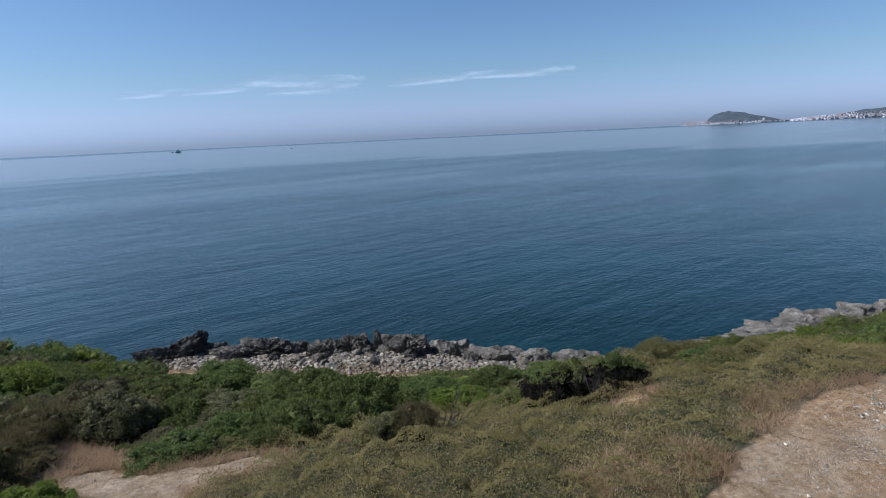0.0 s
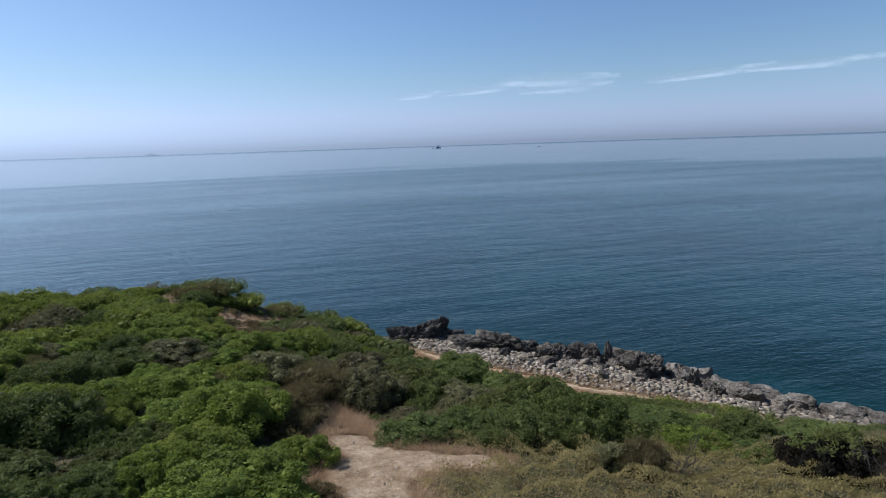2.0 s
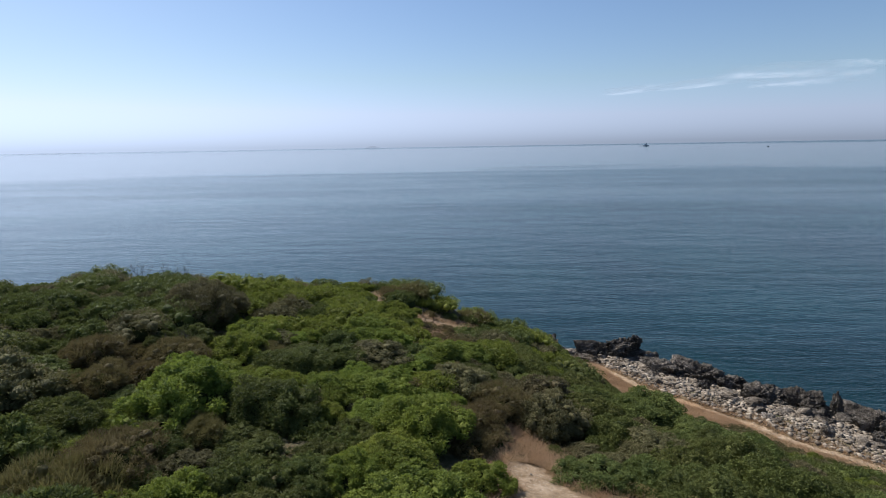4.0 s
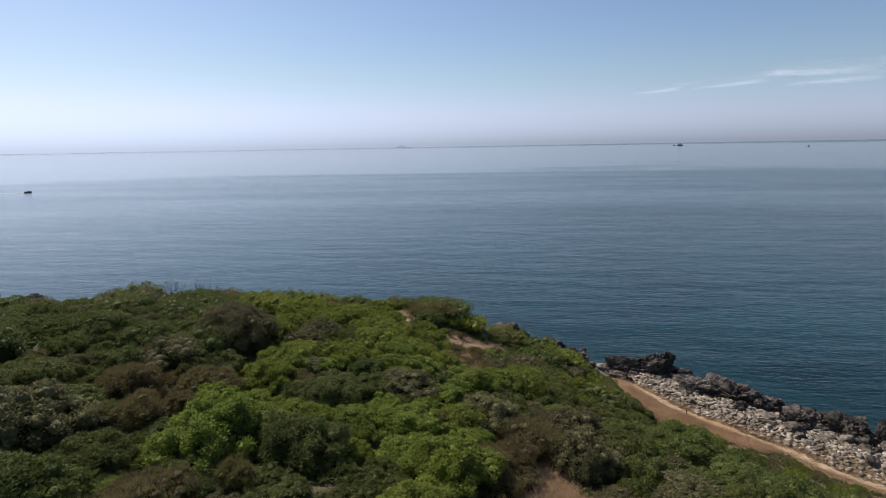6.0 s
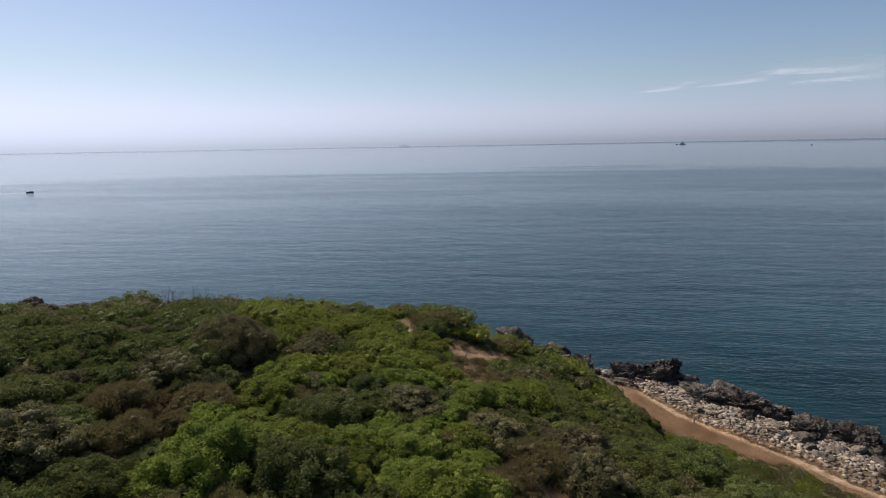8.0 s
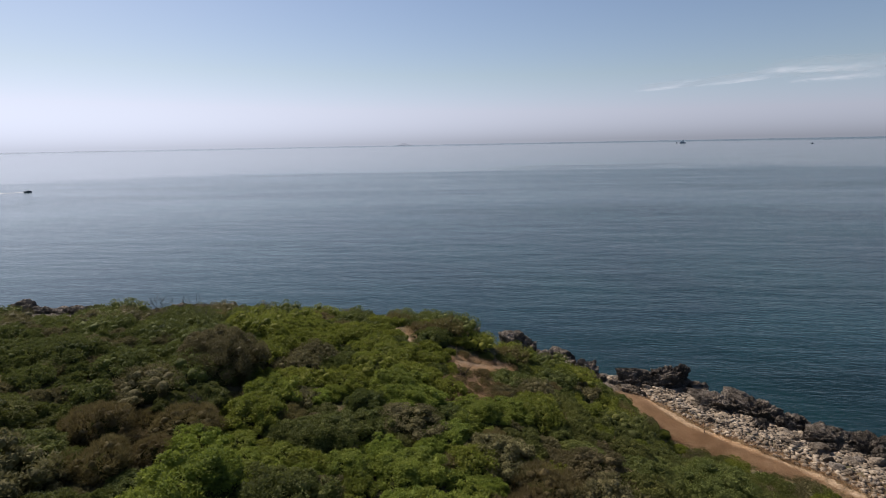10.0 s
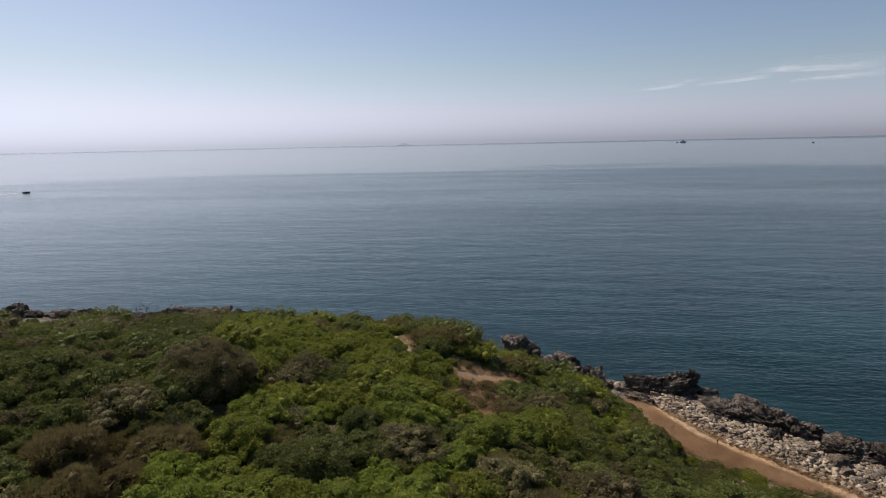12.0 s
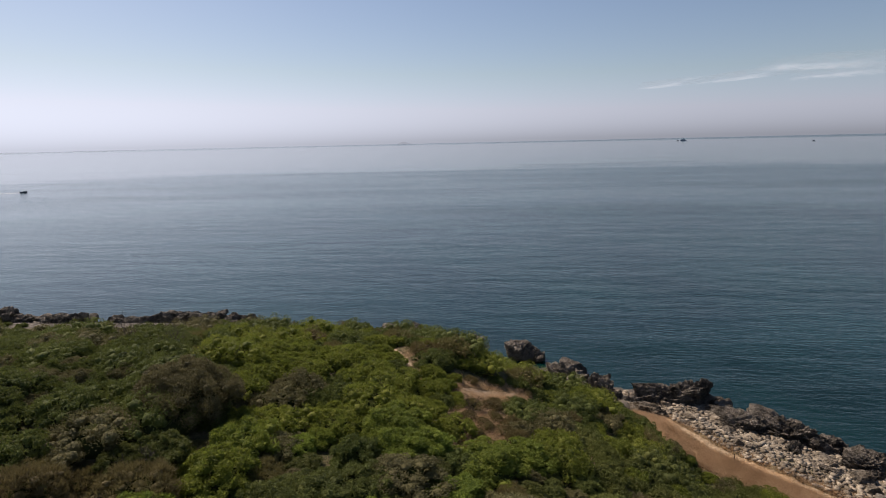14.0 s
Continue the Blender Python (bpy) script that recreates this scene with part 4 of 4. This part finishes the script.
for x, y, size in ((3.5, 15.0, 0.05), (2.0, 13.3, 0.05), (13.4, 3.0, 0.045), (14.6, 2.8, 0.05), (11.6, 3.2, 0.04), (12.2, 1.4, 0.06), (15.2, 1.9, 0.05), (10.1, 2.4, 0.035)):
    boulder(x, y, size, 1.2, "single whitish stone lying on bare soil", "stones on the soil", STONES)

# smaller stones: on the shore, and loose on the bare soil
pieces = []
BLOCK = np.array([(a, b, c) for a in (-1, 1) for b in (-0.8, 0.8) for c in (-0.5, 0.6)])
BLOCK_FACES = np.array([(0, 1, 3), (0, 3, 2), (4, 6, 7), (4, 7, 5), (0, 4, 5), (0, 5, 1), (2, 3, 7), (2, 7, 6), (1, 5, 7), (1, 7, 3), (0, 2, 6), (0, 6, 4)])


def stones(x, y, low, high):
    for a, b in zip(x, y):
        s = low + (high - low) * rng.uniform() ** 3
        turn = rng.uniform(0, 6.28)
        m = np.array([[math.cos(turn), -math.sin(turn), 0], [math.sin(turn), math.cos(turn), 0], [0, 0, 1]])
        v = (BLOCK * rng.uniform(0.35, 1.15, (8, 3))) @ m.T * s
        pieces.append((v + (a, b, float(ground_z(a, b)) + 0.15 * s), BLOCK_FACES))


x, y = sprinkle(100000, (9, 46, 18, 57), lambda x, y: 0.6 * rubble(x, y), 52)
stones(x, y, 0.045, 0.24)
v, f = merged(pieces)
tagged(new("shore_rubble", mesh_of("shore_rubble", v, f, CHIPS)), "broken pale limestone rubble between path and rocks", "rubble", kind="stuff")
pieces.clear()
x, y = sprinkle(12000, (1, 22, -4, 17), lambda x, y: 0.22 * (bareness(x, y) > 0.6), 53)
stones(x, y, 0.008, 0.04)
a, b = rng.normal(14.3, 0.5, 900), rng.normal(1.85, 0.4, 900)
stones(a, b, 0.010, 0.045)
a, b = rng.normal(12.2, 0.9, 700), rng.normal(1.7, 0.5, 700)
stones(a, b, 0.006, 0.025)
v, f = merged(pieces)
tagged(new("loose_stones", mesh_of("loose_stones", v, f, WHITE_CHIPS)), "whitish limestone pebbles and chips scattered on soil", "stones", kind="stuff")


# a stake beside the coast path
stake_bm = bmesh.new()
made = bmesh.ops.create_cone(stake_bm, cap_ends=True, segments=8, radius1=0.032, radius2=0.024, depth=0.5)["verts"]
bmesh.ops.translate(stake_bm, verts=made, vec=(0, 0, 0.22))
post = thing("marker_post", pose(15.1, 44.3, float(ground_z(15.1, 44.3)), 3, -4, 0), "short weathered wooden stake beside the coast path", "post")
part("stake", stake_bm, DEAD, post)


# ---- boats ----
def box_bm(bm, sx, sy, sz, x, y, z, taper=1.0):
    """A bevelled box added to bm; taper narrows its top."""
    made = bmesh.ops.create_cube(bm, size=1.0)["verts"]
    for v in made:
        k = taper if v.co.z > 0 else 1.0
        v.co = (v.co.x * sx * k + x, v.co.y * sy * k + y, v.co.z * sz + z)
    return bm


def hull_bm(length, beam, height):
    """A pointed hull with sheer, open at the deck level with a deck plate."""
    bm = bmesh.new()
    rings = []
    for k in range(9):
        s = k / 8
        wide = beam / 2 * (1 - max(0, (s - 0.45) / 0.55) ** 2.2) * (0.86 + 0.14 * min(1, s * 4))
        top = height * (1 + 0.35 * s**2)
        xx = (s - 0.5) * length
        rings.append([bm.verts.new(p) for p in ((xx, -wide, top), (xx * 0.97, -wide * 0.7, -0.1 * height), (xx * 0.97, wide * 0.7, -0.1 * height), (xx, wide, top))])
    for a, b in zip(rings[:-1], rings[1:]):
        for i in range(4):
            bm.faces.new((a[i], a[(i + 1) % 4], b[(i + 1) % 4], b[i]))
    bm.faces.new(rings[0])
    bm.faces.new(rings[-1][::-1])
    return bm


SHIP_BLUE = plain("blue_grey_hull_paint", (0.36, 0.39, 0.43), 0.5)
WHITE_PAINT, HULL_BLUE, GREY_PAINT = plain("white_paint", (0.8, 0.8, 0.78), 0.4), plain("dark_hull_paint", (0.05, 0.07, 0.11), 0.4), plain("grey_paint", (0.32, 0.34, 0.36), 0.5)


def at_bearing(right, far, z=0.0):
    """A place by its bearing to the right of +y, in degrees, and its distance."""
    return far * math.sin(radians(right)), far * math.cos(radians(right)), z


ship = thing("ship", pose(*at_bearing(17.0, 2600), 0, 0, -15) @ Matrix.Diagonal((0.72, 0.72, 0.72, 1)), "white ship with grey hull and tall superstructure far out at sea", "ship")
part("hull", hull_bm(34, 9, 4.5), SHIP_BLUE, ship, "grey hull")
part("deckhouse", box_bm(box_bm(bmesh.new(), 20, 7.5, 5, -2, 0, 7), 14, 6.5, 4, -1, 0, 11.5, 0.85), WHITE_PAINT, ship)
part("bridge", box_bm(bmesh.new(), 6, 6, 4, 2, 0, 15.3, 0.8), WHITE_PAINT, ship)
part("funnel", box_bm(bmesh.new(), 3, 3, 5, -6, 0, 15.5, 0.8), WHITE_PAINT, ship)
part("mast", box_bm(bmesh.new(), 0.7, 0.7, 9, 2, 0, 20, 0.5), GREY_PAINT, ship)
tender = thing("barge", pose(*at_bearing(16.5, 2600), 0, 0, -15) @ Matrix.Diagonal((0.7, 0.7, 0.7, 1)), "low grey barge lying beside the ship", "boat")
part("hull", hull_bm(13, 5, 2.5), GREY_PAINT, tender)
part("wheelhouse", box_bm(bmesh.new(), 4, 3.5, 3, -2, 0, 3.8, 0.9), GREY_PAINT, tender)
yacht = thing("fishing_boat", pose(*at_bearing(27.1, 1900), 0, 0, 10), "small dark fishing boat far out on calm water", "boat")
part("hull", hull_bm(7, 2.4, 1.4), HULL_BLUE, yacht)
part("wheelhouse", box_bm(bmesh.new(), 2, 1.6, 2, -0.8, 0, 2.2, 0.85), GREY_PAINT, yacht)

launch = thing("motor_boat", pose(*at_bearing(-42.0, 400), 0, 0, 42) @ Matrix.Diagonal((0.65, 0.65, 0.65, 1)), "small motor boat heading across the bay with a white wake", "boat")
part("hull", hull_bm(5.4, 2.0, 0.9), HULL_BLUE, launch)
part("windscreen", box_bm(bmesh.new(), 1.0, 1.5, 0.8, 0.2, 0, 1.4, 0.7), GREY_PAINT, launch)
part("outboard_motor", box_bm(bmesh.new(), 0.5, 0.5, 1.0, -2.8, 0, 0.9, 0.8), GREY_PAINT, launch)
FOAM = plain("foam", (0.75, 0.78, 0.8), 0.8)
rng = np.random.RandomState(61)
n = 420
back_off = rng.uniform(0, 1, n) ** 1.4 * 34 + 2.4
across = rng.normal(0, 1, n) * (0.25 + 0.05 * back_off)
size = rng.uniform(0.15, 0.6, n) * (1.1 - back_off / 50)
foam_v, foam_f = [], []
for k in range(n):
    ring = [(-back_off[k] + size[k] * 1.6 * math.cos(a), across[k] + size[k] * 0.5 * math.sin(a), 0.03 + 0.05 * size[k]) for a in (0, 1.2, 2.4, 3.6, 4.8)]
    foam_f.append((6 * k, 6 * k + 1, 6 * k + 2, 6 * k + 3, 6 * k + 4, 6 * k + 5)[:5])
    foam_v.extend(ring + [(-back_off[k], across[k], 0.12 * size[k] + 0.05)])
wake = tagged(new("wake", mesh_of("wake", np.array(foam_v), np.array(foam_f), FOAM)), "broken white foam wake behind the motor boat", "wake", kind="stuff")
wake.matrix_world = pose(*at_bearing(-42.0, 400), 0, 0, 42)


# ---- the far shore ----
# Blue-grey tones and see-through alpha put the distance haze into these hills.
HAZED_WOODS = Nodes("hazed_far_woods")
HAZED_WOODS = HAZED_WOODS.set(Base_Color=HAZED_WOODS.ramp(HAZED_WOODS.noise(HAZED_WOODS.position(), 0.02, 6, 0.7), (0.38, (0.045, 0.062, 0.075)), (0.6, (0.085, 0.10, 0.11))), Roughness=1.0, Alpha=0.72)
HAZY = Nodes("hazed_far_coast")
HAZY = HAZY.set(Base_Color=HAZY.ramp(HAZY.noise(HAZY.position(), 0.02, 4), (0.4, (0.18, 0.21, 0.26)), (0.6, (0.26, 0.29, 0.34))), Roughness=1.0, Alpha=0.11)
# The bluish cast of the plaster is haze mixed into its colour.
PLASTER = [plain("hazed_town_plaster", c, 0.9) for c in ((0.43, 0.43, 0.47), (0.43, 0.37, 0.38), (0.33, 0.34, 0.38), (0.52, 0.52, 0.56))]
ROOF_TILE = plain("town_roof_tiles", (0.26, 0.19, 0.18), 0.9)


def far_hill(name, first, last, far, height, label, material, deep=500, rough=0.1, low=-3.0):
    """A hill seen across the bay: a ridge between two bearings with the given profile of heights."""
    cols, rows = 90, 14
    verts = []
    for j in range(rows):
        t = j / (rows - 1)
        for i in range(cols):
            s = i / (cols - 1)
            x, y, _ = at_bearing(first + (last - first) * s, far + deep * t)
            h = height(s) * math.sin(math.pi * min(1, t * 1.02)) ** 0.8
            verts.append((x, y, low + h * (1 + rough * noise.noise(Vector((x * 0.012, y * 0.012, 3.0))) + rough * 0.6 * noise.noise(Vector((x * 0.05, y * 0.05, 7.0))))))
    idx = np.arange(rows * cols).reshape(rows, cols)
    quads = np.stack([idx[:-1, :-1], idx[:-1, 1:], idx[1:, 1:], idx[1:, :-1]], -1).reshape(-1, 4)
    return tagged(new(name, mesh_of(name, np.array(verts), quads, material, True)), label, "hill", kind="structure")


def bell(s, mid, wide):
    return math.exp(-(((s - mid) / wide) ** 2))


def cape_height(s):
    return float(np.interp(s, (0, 0.03, 0.22, 0.264, 0.32, 0.437, 0.575, 0.70, 0.84, 0.91, 1), (3, 10, 16, 46, 76, 90, 78, 53, 32, 16, 8)))


def mainland_height(s):
    return float(np.interp(s, (0, 0.05, 0.09, 0.167, 0.218, 0.25, 0.30, 0.5, 1), (6, 8, 18, 32, 50, 60, 60, 70, 80)))


far_hill("cape", 64.5, 73.2, 4300, cape_height, "wooded cape across the bay with a town at its foot", HAZED_WOODS)
far_hill("mainland", 72.6, 96.0, 4200, mainland_height, "low built-up mainland across the bay", HAZED_WOODS, 600)
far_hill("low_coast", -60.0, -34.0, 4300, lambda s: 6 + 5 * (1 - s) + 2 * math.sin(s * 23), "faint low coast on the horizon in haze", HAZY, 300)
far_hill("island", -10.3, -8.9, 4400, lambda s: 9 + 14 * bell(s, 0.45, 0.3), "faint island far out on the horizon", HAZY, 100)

rng = np.random.RandomState(71)


def house_mesh(wide, deep, tall, plaster):
    bm = bmesh.new()
    box_bm(bm, wide, deep, tall, 0, 0, tall / 2)
    me = bpy.data.meshes.new("wall")
    bm.to_mesh(me)
    bm.free()
    me.materials.append(plaster)
    v = [(-wide / 2 - 0.4, -deep / 2 - 0.4, tall), (wide / 2 + 0.4, -deep / 2 - 0.4, tall), (wide / 2 + 0.4, deep / 2 + 0.4, tall), (-wide / 2 - 0.4, deep / 2 + 0.4, tall),
         (-wide / 2 - 0.4, 0, tall + deep * 0.22), (wide / 2 + 0.4, 0, tall + deep * 0.22)]
    roof = bpy.data.meshes.new("roof")
    roof.from_pydata(v, [], [(0, 1, 5, 4), (3, 4, 5, 2), (0, 4, 3), (1, 2, 5), (0, 3, 2, 1)])
    roof.materials.append(ROOF_TILE)
    return me, roof


HOUSES = [house_mesh(w, d, h, PLASTER[k % 4]) for k, (w, d, h) in enumerate([(11, 8, 6), (8, 8, 8), (14, 8, 7), (7, 8, 9), (15, 9, 7), (9, 8, 6), (12, 9, 8)])]


def house(right, far, z, turn):
    wall, roof = HOUSES[int(rng.randint(len(HOUSES)))]
    ob = thing("house", pose(*at_bearing(right, far, z), 0, 0, turn), "pale plastered town house with a tiled roof across the bay", "house", "houses of the far town")
    part("wall", wall, None, ob)
    part("roof", roof, None, ob)


for k in range(110):
    s = rng.uniform(0.0, 1.0) ** 1.15
    right, up = 64.6 + 4.6 * s, rng.uniform(0, 1) ** 1.4
    house(right, 4290 + 110 * up, 1 + up * 20 * min(1, s * 4 + 0.35), rng.uniform(-30, 30) - right)
for k in range(40):
    s = rng.uniform(0, 1)
    house(68.5 + 4.5 * s, 4300 + rng.uniform(0, 60), 2 + rng.uniform(0, 16) * (1 - s), rng.uniform(-30, 30) - 70)
for k in range(135):
    s = rng.uniform(0, 1) ** 0.8
    up = rng.uniform(0, 1)
    house(74.0 + 6.5 * s, 4180 + 170 * up, 1 + up * 34 * min(1, s * 1.3 + 0.2), rng.uniform(-30, 30) - 75)
# the many small houses between them
town = tagged(new("far_town"), "dense rows of tiny pale houses along the far shore", "town", kind="stuff")
for plaster in PLASTER:
    pieces = []
    for k in range(190):
        s, up = rng.uniform(0, 1), rng.uniform(0, 1) ** 1.3
        if k % 3 == 0:
            right, far, z = 64.7 + 6.5 * s**1.2, 4288 + 120 * up, up * 24 * min(1, s * 4 + 0.3)
        else:
            right, far, z = 73.2 + 22 * s**1.6, 4180 + 200 * up, up * 40 * min(1, s * 2.0 + 0.12)
        x, y, _ = at_bearing(right, far)
        w, h, a = rng.uniform(3, 7), rng.uniform(4, 8), radians(rng.uniform(-40, 40) - right)
        ring = [(x + w * (c * math.cos(a) - e * math.sin(a)), y + w * (c * math.sin(a) + e * math.cos(a))) for c, e in ((-1, -0.7), (1, -0.7), (1, 0.7), (-1, 0.7))]
        v = [(*p, z - 4) for p in ring] + [(*p, z + h) for p in ring]
        pieces.append((np.array(v), np.array([(0, 1, 5, 4), (1, 2, 6, 5), (2, 3, 7, 6), (3, 0, 4, 7), (4, 5, 6, 7)])))
    v, f = merged(pieces)
    tagged(part("house_row", mesh_of("house_row", v, f, plaster), None, town), kind="stuff")


# ---- thin clouds ----
def cloud_material():
    n = Nodes("thin_cloud")
    uv = n.coords((1, 1, 1), "Generated")
    sep = n.add("ShaderNodeSeparateXYZ")
    n.link(uv, sep.inputs[0])
    puff = n.noise(n.position((0.016, 0.016, 0.04)), 1.0, 8, 0.68)
    edge = n.math("MULTIPLY", n.math("MULTIPLY", sep.outputs["Z"], n.math("SUBTRACT", 1.0, sep.outputs["Z"])), 4.0)
    ends = n.math("MULTIPLY", n.math("MULTIPLY", sep.outputs["X"], n.math("SUBTRACT", 1.0, sep.outputs["X"])), 4.0)
    body = n.math("MULTIPLY", n.math("POWER", edge, 0.8), n.math("POWER", ends, 0.5))
    cover = n.math("MULTIPLY", n.math("SUBTRACT", n.math("ADD", body, n.math("MULTIPLY", puff, 2.4)), 1.42), 0.75, True)
    n.set(Base_Color=(0.9, 0.9, 0.9), Roughness=1.0, Specular_IOR_Level=0.0, Alpha=n.math("MULTIPLY", cover, 0.24))
    # A faint glow stands in for sunlight scattered through the wisp.
    n.set(Emission_Color=(0.84, 0.81, 0.86), Emission_Strength=0.42)
    return n.mat


CLOUD = cloud_material()


def cloud(first, last, low_a, low_b, high_a, high_b, far):
    """A wisp of cloud between two bearings; elevations of its lower and upper edge at both ends."""
    verts, n = [], 24
    for j in range(7):
        t = j / 6
        for i in range(n):
            s = i / (n - 1)
            el = (low_a + (low_b - low_a) * s) * (1 - t) + (high_a + (high_b - high_a) * s) * t
            x, y, _ = at_bearing(first + (last - first) * s, far + 90 * math.sin(math.pi * t) * math.sin(3 * s + 1))
            verts.append((x, y, 20 + far * math.tan(radians(el))))
    idx = np.arange(7 * n).reshape(7, n)
    quads = np.stack([idx[:-1, :-1], idx[:-1, 1:], idx[1:, 1:], idx[1:, :-1]], -1).reshape(-1, 4)
    ob = new("cloud", mesh_of("cloud", np.array(verts), quads, CLOUD, True))
    return tagged(ob, "thin wisp of white cloud low over the sea", "cloud", kind="structure")


cloud(12.8, 18.2, 4.2, 4.6, 4.9, 5.3, 4700)
cloud(17.4, 26.2, 4.4, 5.0, 5.1, 5.9, 4700)
cloud(22.6, 34.6, 5.3, 4.8, 6.6, 6.1, 4720)
cloud(25.0, 34.0, 4.3, 4.3, 5.3, 5.5, 4740)
cloud(36.8, 47.5, 4.7, 5.3, 5.5, 6.1, 4700)
cloud(44.5, 55.0, 5.2, 5.0, 6.0, 5.9, 4740)
